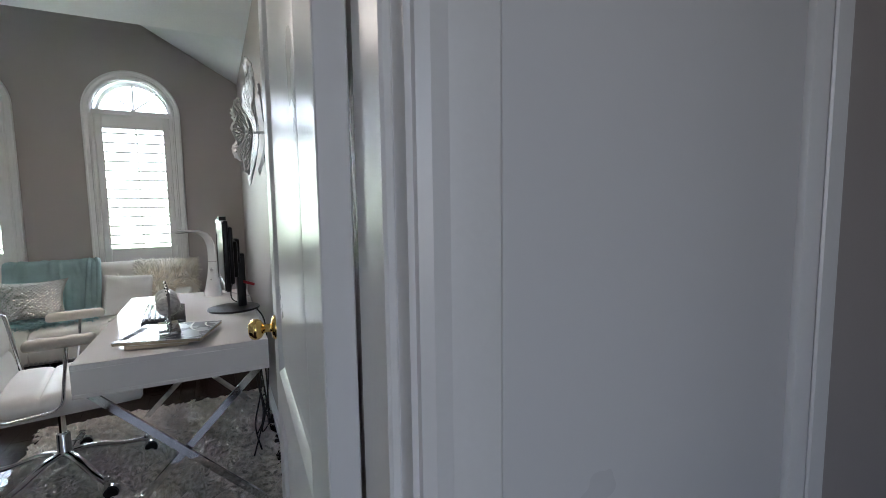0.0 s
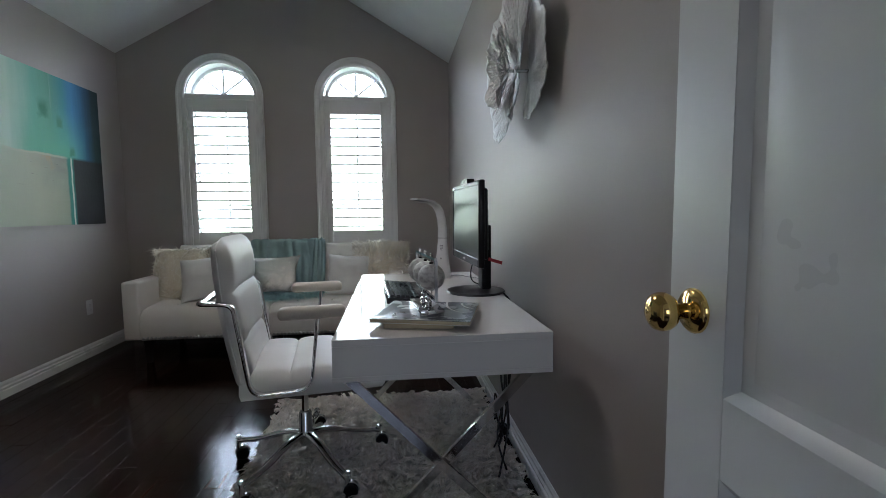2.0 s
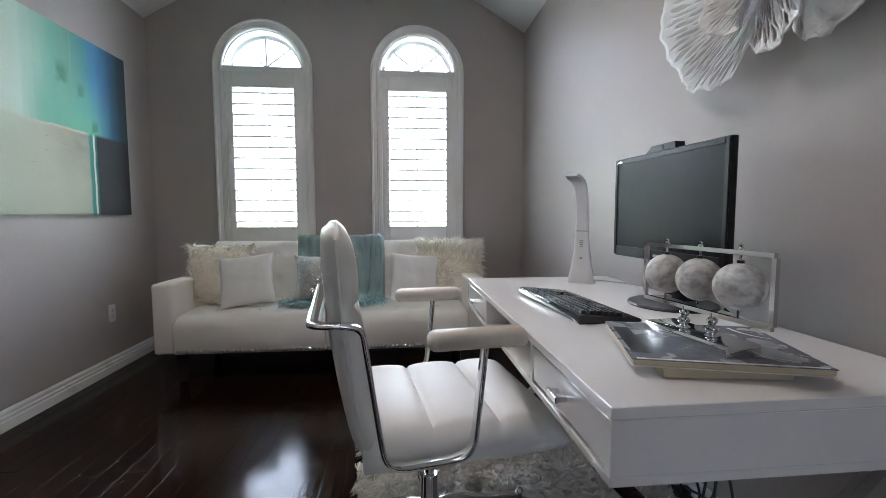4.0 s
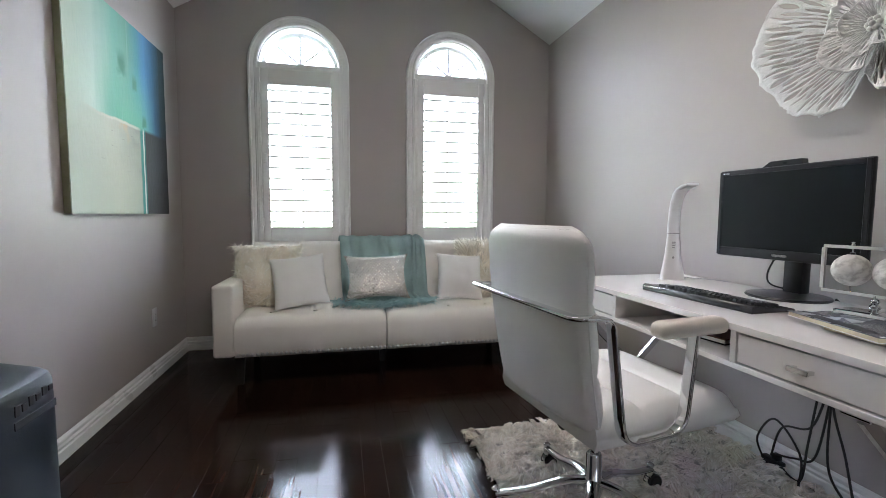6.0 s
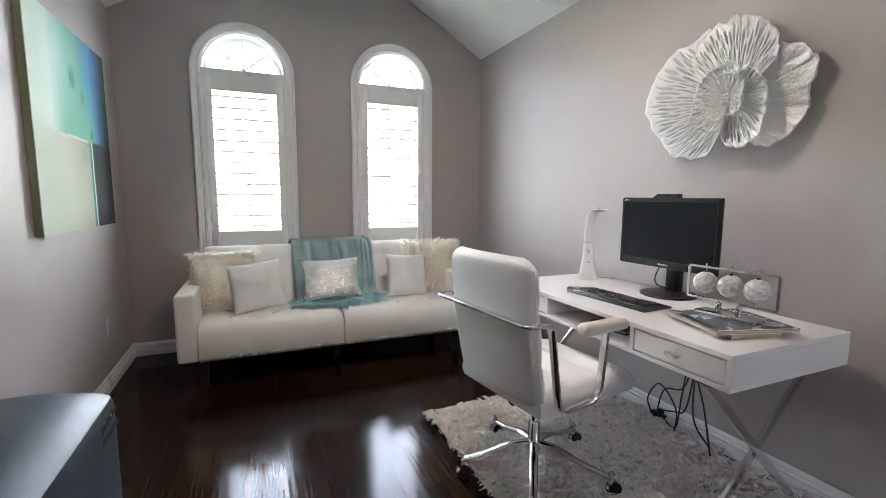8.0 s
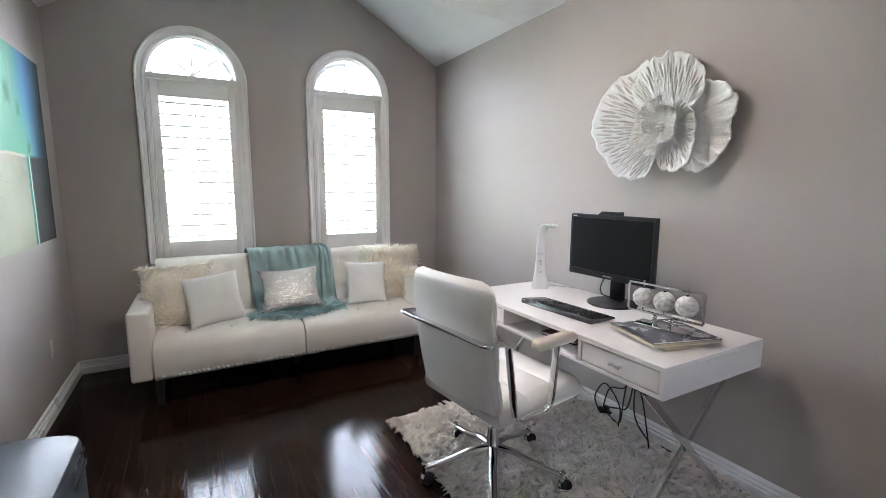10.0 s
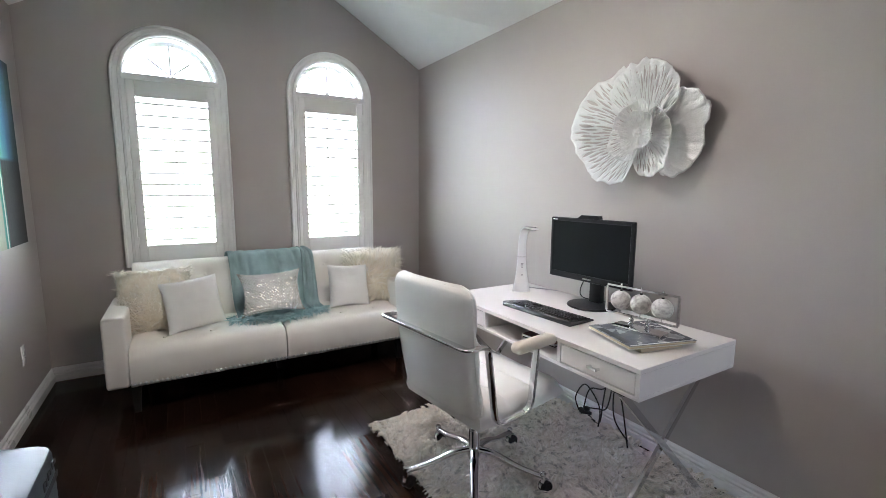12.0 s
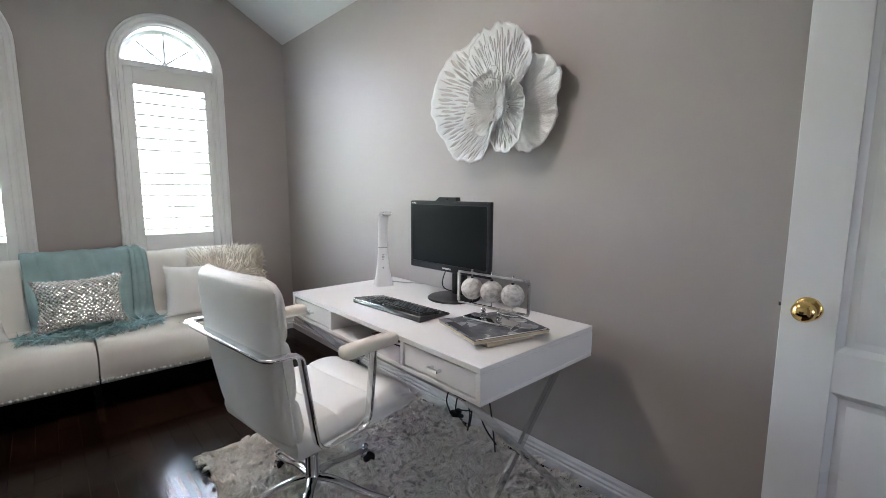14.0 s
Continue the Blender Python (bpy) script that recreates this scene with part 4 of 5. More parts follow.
def throw_blanket():
    ob = thing("throw_blanket", "teal woven throw with fringe draped over the sofa", "blanket")
    line = smooth_path([(0, 5.63, 0.62), (0, 5.635, 0.80), (0, 5.59, 0.878), (0, 5.50, 0.882), (0, 5.445, 0.862), (0, 5.40, 0.76), (0, 5.345, 0.60), (0, 5.30, 0.475), (0, 5.22, 0.452), (0, 5.12, 0.447), (0, 5.02, 0.445)], 6)
    n = len(line) - 1

    def f(u, v):
        p = line[round(v * n)]
        x = -1.535 + 0.05 * v + (u - 0.5) * 0.63
        rip = 0.007 * math.sin(u * 19 + v * 4) + 0.005 * math.sin(u * 37 - v * 7 + 1) + 0.01 * noise.noise(Vector((u * 4, v * 5, 2)))
        q = 1 if 0.12 < v < 0.68 else 0.5
        y = p.y - 0.008 - abs(rip) * q * 1.6
        z = p.z + (abs(rip) * 0.8 + 0.004)
        if v > 0.75:
            y += (v - 0.75) * 0.5 * (abs(u - 0.5) * 0.9) * 1.2
        return (x + 0.01 * noise.noise(Vector((u * 3, v * 6, 8))), y, z)
    verts, faces = sheet_grid(60, n, f)
    cloth = part("cloth", raw_mesh("cloth", verts, faces, M_TEAL, True), M_TEAL, ob)
    sol = cloth.modifiers.new("thickness", "SOLIDIFY")
    sol.thickness, sol.offset = 0.004, 0
    # a second, folded layer of the cloth hanging at one side
    def g(u, v):
        p = line[round((0.16 + 0.70 * v) * n)]
        return (-1.25 + 0.075 * (u - 0.5) + 0.012 * math.sin(v * 5) + 0.06 * v * u, p.y - 0.022 - 0.014 * math.sin(u * 9.4), p.z + 0.012 + 0.01 * math.cos(u * 9.4))
    verts, faces = sheet_grid(14, 24, g)
    fold = part("fold", raw_mesh("fold", verts, faces, M_TEAL, True), M_TEAL, ob)
    sol = fold.modifiers.new("thickness", "SOLIDIFY")
    sol.thickness, sol.offset = 0.004, 0
    rng = random.Random(6)
    seeds = []
    for i in range(1000):
        u = rng.random()
        x = -1.52 + (u - 0.5) * 0.70
        y = 4.935 + abs(u - 0.5) * 0.26 + rng.uniform(-0.05, 0.06)
        seeds.append(((x, y, 0.452 + rng.uniform(0, 0.012)), (rng.uniform(-0.9, 0.9), rng.uniform(-1.2, 0.2), rng.uniform(0.0, 0.5))))
    tagged(part("fringe", strands("fringe", seeds, M_FRINGE, 0.055, 0.0034, 0.30, rng, 0.6), M_FRINGE, ob), kind="stuff")


throw_blanket()


# ---- rug ----
RX0, RX1, RY0, RY1 = -1.235, -0.045, 2.12, 3.975


def rug():
    ob = thing("rug", "pale grey shaggy rug under the desk and chair", "rug")
    part("backing", box(RX0 + 0.01, RX1 - 0.01, RY0 + 0.01, RY1 - 0.01, 0.003, 0.019, 0.005, 2), M_RUGBASE, ob)
    rng = random.Random(11)
    verts, faces = [], []
    gap = 0.034
    for gi in range(int((RX1 - RX0) / gap)):
        for gj in range(int((RY1 - RY0) / gap)):
            cx, cy = RX0 + (gi + 0.5) * gap + rng.uniform(-0.012, 0.012), RY0 + (gj + 0.5) * gap + rng.uniform(-0.012, 0.012)
            way = 5.0 * noise.noise(Vector((cx * 5, cy * 5, 0))) + rng.uniform(-1.3, 1.3)
            lean = rng.uniform(0.014, 0.045)
            tip = Vector((cx + math.cos(way) * lean, cy + math.sin(way) * lean, rng.uniform(0.026, 0.044) * (1 + 0.3 * noise.noise(Vector((cx * 12, cy * 12, 9))))))
            # a lock of yarns that draw together towards the tip
            for _ in range(26):
                p = Vector((cx + rng.gauss(0, 0.013), cy + rng.gauss(0, 0.013), 0.014))
                q = tip + Vector((rng.gauss(0, 0.006), rng.gauss(0, 0.006), rng.uniform(-0.008, 0.003)))
                m1 = p.lerp(q, 0.45) + Vector((rng.gauss(0, 0.003), rng.gauss(0, 0.003), 0.007))
                w = rng.uniform(0.0019, 0.0036)
                a = way + rng.uniform(-0.6, 0.6)
                side, nrm = Vector((-math.sin(a), math.cos(a), 0)) * w, Vector((math.cos(a) * 0.4, math.sin(a) * 0.4, 0.8)) * w
                k = len(verts)
                for c, z in ((p, 1.1), (m1, 1.15), (q, 0.4)):
                    verts += [c - side * z, c + nrm * z, c + side * z]
                for r in (0, 3):
                    faces += [(k + r, k + r + 1, k + r + 4, k + r + 3), (k + r + 1, k + r + 2, k + r + 5, k + r + 4), (k + r + 2, k + r, k + r + 3, k + r + 5)]
                faces.append((k + 6, k + 7, k + 8))
    tagged(part("shag", raw_mesh("shag", [tuple(v) for v in verts], faces, M_RUG, True), M_RUG, ob), kind="stuff")


rug()
RUG_TOP = 0.024


# ---- desk ----
def desk():
    x0, x1, y0, y1 = -0.755, -0.106, 2.551, 3.905
    z0, z1 = 0.645, 0.77
    ob = thing("desk", "white high-gloss desk with drawers on chrome cross legs", "desk")
    part("desktop", box(x0, x1, y0, y1, z1 - 0.02, z1, 0.0015, 1), M_LACQUER, ob)
    part("bottom_panel", box(x0, x1, y0, y1, z0, z0 + 0.016, 0.0015, 1), M_LACQUER, ob)
    for a, b in ((y0, y0 + 0.02), (y1 - 0.02, y1)):
        part("side_panel", box(x0, x1, a, b, z0 + 0.0161, z1 - 0.0201, 0.001, 1), M_LACQUER, ob)
    part("back_panel", box(x1 - 0.016, x1, y0 + 0.0201, y1 - 0.0201, z0 + 0.0161, z1 - 0.0201), M_LACQUER, ob)
    d1, d2 = y0 + 0.40, y1 - 0.40
    for a in (d1, d2):
        part("divider", box(x0 + 0.002, x1 - 0.017, a - 0.009, a + 0.009, z0 + 0.0161, z1 - 0.0201), M_LACQUER, ob)
    for a, b in ((y0 + 0.024, d1 - 0.013), (d2 + 0.013, y1 - 0.024)):
        dr = part("drawer", box(x0 + 0.004, x0 + 0.022, a, b, z0 + 0.021, z1 - 0.025, 0.0012, 1), M_LACQUER, ob)
        part("drawer_box", box(x0 + 0.022, x1 - 0.06, a + 0.01, b - 0.01, z0 + 0.024, z1 - 0.035), M_LACQUER, dr)
        ym = (a + b) / 2
        bm = box(x0 - 0.020, x0 - 0.012, ym - 0.026, ym + 0.026, 0.698, 0.711, 0.0015, 1)
        for q in (ym - 0.020, ym + 0.020):
            box(x0 - 0.013, x0 + 0.0045, q - 0.004, q + 0.004, 0.700, 0.709, bm=bm)
        part("handle", bm, M_CHROME, dr, "chrome bar handle")
    # crossed legs at both ends
    sec = ((-0.014, -0.007), (0.014, -0.007), (0.014, 0.007), (-0.014, 0.007))
    for y in (y0 + 0.095, y1 - 0.095):
        for s, dy in ((1, -0.0075), (-1, 0.0075)):
            a, b = (-0.735, -0.125) if s > 0 else (-0.125, -0.735)
            bm = sweep([(a, y + dy, z0 - 0.006), (b, y + dy, RUG_TOP - 0.010)], sec, up=(0, 1, 0))
            part("leg", bm, M_CHROME, ob, "polished chrome leg")
        part("leg_plate", box(-0.76 + 0.01, -0.11, y - 0.03, y + 0.03, z0 - 0.008, z0 - 0.0005, 0.002, 1), M_CHROME, ob)
    part("cable_clip", box(-0.70, -0.66, 2.98, 3.02, z0 - 0.012, z0 - 0.0005, 0.003, 1), M_BLACK, ob)


desk()


def shelf_book():
    ob = thing("book", "dark book lying in the open desk compartment", "book", pose(-0.52, 3.20, 0.6615, 0, 0, 8))
    part("cover", box(-0.14, 0.14, -0.10, 0.10, 0, 0.004, 0.001, 1), M_BLACK, ob)
    part("page_block", box(-0.135, 0.135, -0.095, 0.095, 0.0042, 0.016), M_PAGE, ob)
    part("cover", box(-0.14, 0.14, -0.10, 0.10, 0.0162, 0.020, 0.001, 1), material("dark red cover", (0.12, 0.04, 0.035), 0.5), ob)


shelf_book()


# ---- office chair ----
def office_chair():
    ob = thing("office_chair", "white leather office chair with chrome arms and five-star base", "chair", pose(-0.975, 3.262, 0, 0, 0, 7.5))
    # star base with casters
    for i in range(5):
        a = 162 - 72 * i - 6
        R = 0.335
        leg = part("base_leg", sweep(smooth_path([(0.02, 0, 0.155), (0.10, 0, 0.150), (0.22, 0, 0.112), (R, 0, 0.092)], 5), [(0.021 * math.cos(q), 0.013 * math.sin(q)) for q in [math.pi * k / 7 for k in range(14)]], scale=lambda t: 1.1 - 0.35 * t), M_CHROME, ob, "polished chrome leg", pose(0, 0, 0, 0, 0, a), smooth=0.7)
        stem = lathe(((0, 0.055), (0.011, 0.055), (0.011, 0.10), (0.015, 0.104), (0.015, 0.110), (0.009, 0.116), (0, 0.117)), 14)
        part("caster_stem", stem, M_CHROME, leg, m=pose(R, 0, 0))
        turn = 40 + 63 * i
        for s in (-1, 1):
            bm = lathe(((0, -0.009), (0.024, -0.009), (0.029, -0.005), (0.029, 0.005), (0.024, 0.009), (0.010, 0.010), (0, 0.010)), 20, m=pose(0, 0.0125 * s, 0.029, 90))
            part("caster_wheel", bm, M_BLACK, leg, "black caster wheel", pose(R, 0, 0.0 if i in (0, 4) else 0.012, 0, 0, turn) @ pose(-0.014, 0, 0), smooth=0.6)
        hood = sweep([(0.030 * math.cos(q), 0, 0.029 + 0.030 * math.sin(q)) for q in [math.pi * k / 9 for k in range(10)]], ((-0.009, -0.002), (0.009, -0.002), (0.009, 0.004), (-0.009, 0.004)), up=(0, 0, 1))
        part("caster_hood", hood, M_CHROME, leg, m=pose(R, 0, 0.003 if i in (0, 4) else 0.015, 0, 0, turn) @ pose(-0.014, 0, 0))
    part("hub", lathe(((0, 0.105), (0.026, 0.105), (0.030, 0.115), (0.034, 0.13), (0.034, 0.165), (0.028, 0.172), (0.026, 0.25), (0.022, 0.256), (0, 0.256)), 24), M_CHROME, ob, "chrome base hub", smooth=0.7)
    part("gas_lift", lathe(((0, 0.25), (0.0145, 0.25), (0.0145, 0.41), (0, 0.41)), 20), M_CHROME, ob)
    bm = box(-0.10, 0.12, -0.075, 0.075, 0.395, 0.425, 0.006, 2)
    part("seat_plate", bm, M_BLACK, ob)
    part("tension_knob", lathe(((0, -0.03), (0.020, -0.03), (0.024, -0.02), (0.024, 0.01), (0.016, 0.016), (0, 0.016)), 16, m=pose(-0.13, -0.02, 0.40, 0, 70)), M_BLACK, ob)
    part("lever", tube([(0.02, 0.06, 0.405), (0.02, 0.19, 0.39), (0.02, 0.24, 0.385)], 0.005, 8), M_CHROME, ob)

    # seat: three soft ribs across, rounded front
    def seat():
        nx, ny = 48, 22
        bm = bmesh.new()
        rows = []
        for j in range(ny + 1):
            row = []
            v = 2 * j / ny - 1
            for i in range(nx + 1):
                u = i / nx
                x = -0.215 + 0.535 * u
                rib = abs(math.sin(math.pi * (u * 3.0))) ** 0.35
                edge = (1 - abs(v) ** 12) * (1 - max(0, (u - 0.93) / 0.07) ** 2.5)
                z = 0.486 + (0.028 + 0.022 * rib) * max(edge, 0) ** 0.5 - 0.014 * max(0, (u - 0.75) / 0.25) ** 2
                row.append(bm.verts.new((x, v * 0.262, z)))
            rows.append(row)
        low = []
        for j, row in enumerate(rows):
            low.append([bm.verts.new((v.co.x * 0.985, v.co.y * 0.97, 0.428 + 0.004 * max(0, (i / nx - 0.7) / 0.3))) for i, v in enumerate(row)])
        for g, flip in ((rows, 0), (low, 1)):
            for j in range(ny):
                for i in range(nx):
                    q = (g[j][i], g[j][i + 1], g[j + 1][i + 1], g[j + 1][i])
                    bm.faces.new(q[::-1] if flip else q)
        def rim(g):
            return [g[0][i] for i in range(nx + 1)] + [g[j][nx] for j in range(1, ny + 1)] + [g[ny][i] for i in range(nx - 1, -1, -1)] + [g[j][0] for j in range(ny - 1, 0, -1)]
        a, b = rim(rows), rim(low)
        mid = [bm.verts.new((p.co.x * 1.015 + 0.002, p.co.y * 1.02, (p.co.z + q.co.z) / 2)) for p, q in zip(a, b)]
        for r0, r1 in ((a, mid), (mid, b)):
            for i in range(len(a)):
                j = (i + 1) % len(a)
                bm.faces.new((r0[i], r0[j], r1[j], r1[i]))
        return bm
    part("seat", seat(), M_CHAIR, ob, smooth=1.1)

    # backrest: a smooth rear shell and a ribbed front, leaning back
    def back_at(u, v, front):
        """u across, v up, front 0 or 1."""
        half = 0.272 * (1 - 0.05 * (1 - v)) 
        cr = 0.07
        z = 0.435 + 0.603 * v
        inset = 0.0
        top = max(0, (v - (1 - cr / 0.603)) / (cr / 0.603))
        bot = max(0, (cr / 0.603 - v) / (cr / 0.603))
        inset = cr * (1 - math.sqrt(max(0, 1 - max(top, bot) ** 2)))
        y = u * (half - inset)
        rear = -0.238 - 0.078 * v - 0.016 * math.sin(v * math.pi) + 0.018 * (u * u)
        thick = 0.050 + 0.016 * math.sin(v * math.pi)
        rib = abs(math.sin(math.pi * v * 3.0)) ** 0.35
        edge = (1 - abs(u) ** 8) ** 0.5 * (max(0, 1 - (2 * v - 1) ** 10)) ** 0.5
        x = rear if not front else rear + thick * 0.62 + (0.026 + 0.022 * rib) * edge
        if not front:
            x += 0.022 * (1 - edge)
            z += 0.030 * bot ** 2 - 0.010 * top ** 2
        return Vector((x, y, z))

    def backrest():
        nx, ny = 22, 42
        bm = bmesh.new()
        g = [[[bm.verts.new(back_at(2 * i / nx - 1, j / ny, k)) for i in range(nx + 1)] for j in range(ny + 1)] for k in (0, 1)]
        for k in (0, 1):
            for j in range(ny):
                for i in range(nx):
                    bm.faces.new((g[k][j][i], g[k][j][i + 1], g[k][j + 1][i + 1], g[k][j + 1][i]))
        def rim(a):
            return [a[0][i] for i in range(nx + 1)] + [a[j][nx] for j in range(1, ny + 1)] + [a[ny][i] for i in range(nx - 1, -1, -1)] + [a[j][0] for j in range(ny - 1, 0, -1)]
        a, b = rim(g[0]), rim(g[1])
        for i in range(len(a)):
            j = (i + 1) % len(a)
            bm.faces.new((a[i], a[j], b[j], b[i]))
        return bm
    back = part("backrest", backrest(), M_CHAIR, ob, smooth=1.0)
    n = 60
    loop = []
    for i in range(n):
        t = i / n * 4
        k, f = int(t), t - int(t)
        u, v = ((2 * f - 1, 0), (1, f), (1 - 2 * f, 1), (-1, 1 - f))[k]
        loop.append(back_at(u, v, 0) + Vector((0.004, 0, 0)))
    part("piping", tube(loop, 0.0035, 6, closed=True), M_CHAIR, back)

    # arms: one bent flat bar a side, and the bar behind the back
    flat = [(math.copysign(abs(math.cos(q)) ** 0.55, math.cos(q)) * 0.0175, math.copysign(abs(math.sin(q)) ** 0.55, math.sin(q)) * 0.0070) for q in [2 * math.pi * k / 20 for k in range(20)]]
    for s in (-1, 1):
        y = s * 0.302
        path = rounded_path([(-0.262, y, 0.810), (-0.215, y, 0.802), (-0.165, y, 0.462), (0.045, y, 0.470), (0.075, y, 0.742)], 0.055, 6)
        part("arm_frame", sweep(path, [(q, p) for p, q in flat], up=(0, 1, 0)), M_CHROME, ob, "bent flat chrome arm", smooth=1.0)
        pad = box(-0.065, 0.180, y - 0.030, y + 0.030, 0.736, 0.783, 0.020, 4)
        for v in pad.verts:
            v.co.z += 0.008 * math.sin((v.co.x + 0.065) / 0.245 * math.pi)
        part("arm_pad", pad, M_ARM, ob, "padded worn leather armrest, warm light put into its beige", smooth=1.2)
    part("back_bar", sweep(rounded_path([(-0.262, -0.302, 0.810), (-0.320, -0.302, 0.812), (-0.320, 0.302, 0.812), (-0.262, 0.302, 0.810)], 0.03, 6), flat, up=(0, 0, 1)), M_CHROME, ob, "chrome bar behind the back", smooth=1.0)


office_chair()


# ---- things on the desk ----
DT = 0.77


def monitor():
    ob = thing("monitor", "black flat computer monitor on a round foot, switched off", "monitor", pose(-0.242, 3.248, DT, 0, 0, 2.9))
    w, h, zb = 0.530, 0.345, 0.137
    # local: the screen faces -x
    lean = pose(0, 0, zb, 0, 0)
    bm = box(-0.012, 0.008, -w / 2, w / 2, 0, h, 0.004, 2)
    part("housing", bm, M_BLACK, ob, m=lean)
    bz = bmesh.new()
    for a in ((-w / 2, -w / 2 + 0.016, 0.004, h - 0.004), (w / 2 - 0.016, w / 2, 0.004, h - 0.004), (-w / 2 + 0.016, w / 2 - 0.016, h - 0.020, h - 0.003), (-w / 2 + 0.016, w / 2 - 0.016, 0.003, 0.036)):
        box(-0.018, -0.0121, a[0], a[1], a[2], a[3], 0.002, 1, bz)
    part("bezel", bz, M_BLACK, ob, m=lean)
    part("screen", box(-0.0145, -0.0125, -w / 2 + 0.016, w / 2 - 0.016, 0.036, h - 0.020), M_SCREEN, ob, "dark glossy screen", m=lean)
    part("badge", box(-0.0186, -0.0181, -0.028, 0.028, 0.013, 0.021), M_STEEL, ob, m=lean)
    part("badge", box(-0.0186, -0.0181, w / 2 - 0.045, w / 2 - 0.014, h - 0.016, h - 0.009), M_STEEL, ob, m=lean)
    bm = bmesh.new()
    prof = [(-0.085, 0.0), (-0.055, 0.020), (0.055, 0.020), (0.058, 0.0)]
    f = [bm.verts.new((-0.016, -y, h - 0.002 + z)) for y, z in prof]
    g = [bm.verts.new((0.016, -y, h - 0.002 + z)) for y, z in prof]
    bm.faces.new(f)
    bm.faces.new(g[::-1])
    for i in range(4):
        bm.faces.new((f[i], g[i], g[(i + 1) % 4], f[(i + 1) % 4]))
    part("webcam_bar", bm, M_BLACK, ob, m=lean, smooth=0.2)
    part("webcam_lens", lathe(((0, 0), (0.006, 0), (0.005, 0.002), (0, 0.001)), 14, m=pose(-0.0165, 0, h + 0.008, 0, -90)), M_SCREEN, ob, m=lean)
    part("rear_cover", box(0.0085, 0.030, -0.235, 0.235, 0.03, 0.315, 0.010, 2), M_BLACK, ob, m=lean)
    part("rear_cover", box(0.0305, 0.056, -0.15, 0.15, 0.05, 0.24, 0.015, 2), M_BLACK, ob, m=lean)
    part("neck", box(0.055, 0.098, -0.035, 0.035, 0.014, 0.30, 0.006, 2), M_BLACK, ob)
    part("neck_mount", box(0.05, 0.075, -0.05, 0.05, 0.25, 0.38, 0.006, 2), M_BLACK, ob)
    part("foot", lathe(((0, 0), (0.130, 0), (0.132, 0.004), (0.128, 0.009), (0.06, 0.014), (0, 0.016)), 40), M_BLACK, ob, "round black foot", pose(0.035, 0, 0), smooth=0.7)
    part("strap", sweep([(0.085, -0.037, 0.150), (0.10, -0.052, 0.145), (0.135, -0.075, 0.135)], ((-0.002, -0.007), (0.002, -0.007), (0.002, 0.007), (-0.002, 0.007))), M_RED, ob, "red cable strap")
    part("cable", tube(smooth_path([(0.045, 0.05, 0.16), (0.03, 0.075, 0.08), (0.04, 0.06, 0.035), (0.10, -0.02, 0.02)], 6), 0.0032, 7), M_CABLE, ob)


monitor()


def keyboard():
    ob = thing("keyboard", "black full-size computer keyboard", "keyboard", pose(-0.528, 3.272, DT, 0, 0, 93.5) @ Matrix.Diagonal((0.86, 0.97, 1, 1)))
    # local x along its length, y away from the sitter
    L, D = 0.545, 0.185
    bm = bmesh.new()
    prof = [(-D / 2, 0), (-D / 2, 0.008), (-D / 2 + 0.055, 0.014), (D / 2 - 0.01, 0.026), (D / 2, 0.022), (D / 2, 0)]
    rings = [[bm.verts.new((s * L / 2, -y, z)) for y, z in prof] for s in (-1, 1)]
    bm.faces.new(rings[0])
    bm.faces.new(rings[1][::-1])
    for i in range(6):
        j = (i + 1) % 6
        bm.faces.new((rings[0][i], rings[1][i], rings[1][j], rings[0][j]))
    bmesh.ops.bevel(bm, geom=bm.edges[:], offset=0.003, segments=1, affect="EDGES")
    part("case", bm, M_CASE, ob, m=pose(0, 0, 0, 0, 0, 180))
    key = box(-0.0082, 0.0082, -0.0082, 0.0082, 0, 0.009)
    for v in key.verts:
        if v.co.z > 0.005:
            v.co.x *= 0.8
            v.co.y *= 0.8
    km = to_mesh("key", key, 0.5)
    km.materials.append(M_KEY)
    wide = box(-0.052, 0.052, -0.0082, 0.0082, 0, 0.008, 0.002, 1)
    wm = to_mesh("space_key", wide, 0.5)
    wm.materials.append(M_KEY)
    for r in range(6):
        y = -0.032 + 0.0195 * r + (0.006 if r == 5 else 0)
        z = 0.0150 + 0.0019 * r
        for c in range(22):
            x = -L / 2 + 0.026 + 0.0192 * c + (0.011 if c > 14 else 0) + (0.011 if c > 17 else 0)
            if r == 0 and 4 <= c <= 9:
                continue
            if r in (2,) and c in (15, 16, 17):
                continue
            if r == 1 and c in (15, 17):
                continue
            part("key", km, M_KEY, ob, m=pose(x, y, z, 6))
        if r == 0:
            part("space_key", wm, M_KEY, ob, m=pose(-L / 2 + 0.026 + 0.0192 * 6.5, y, z, 6))


keyboard()


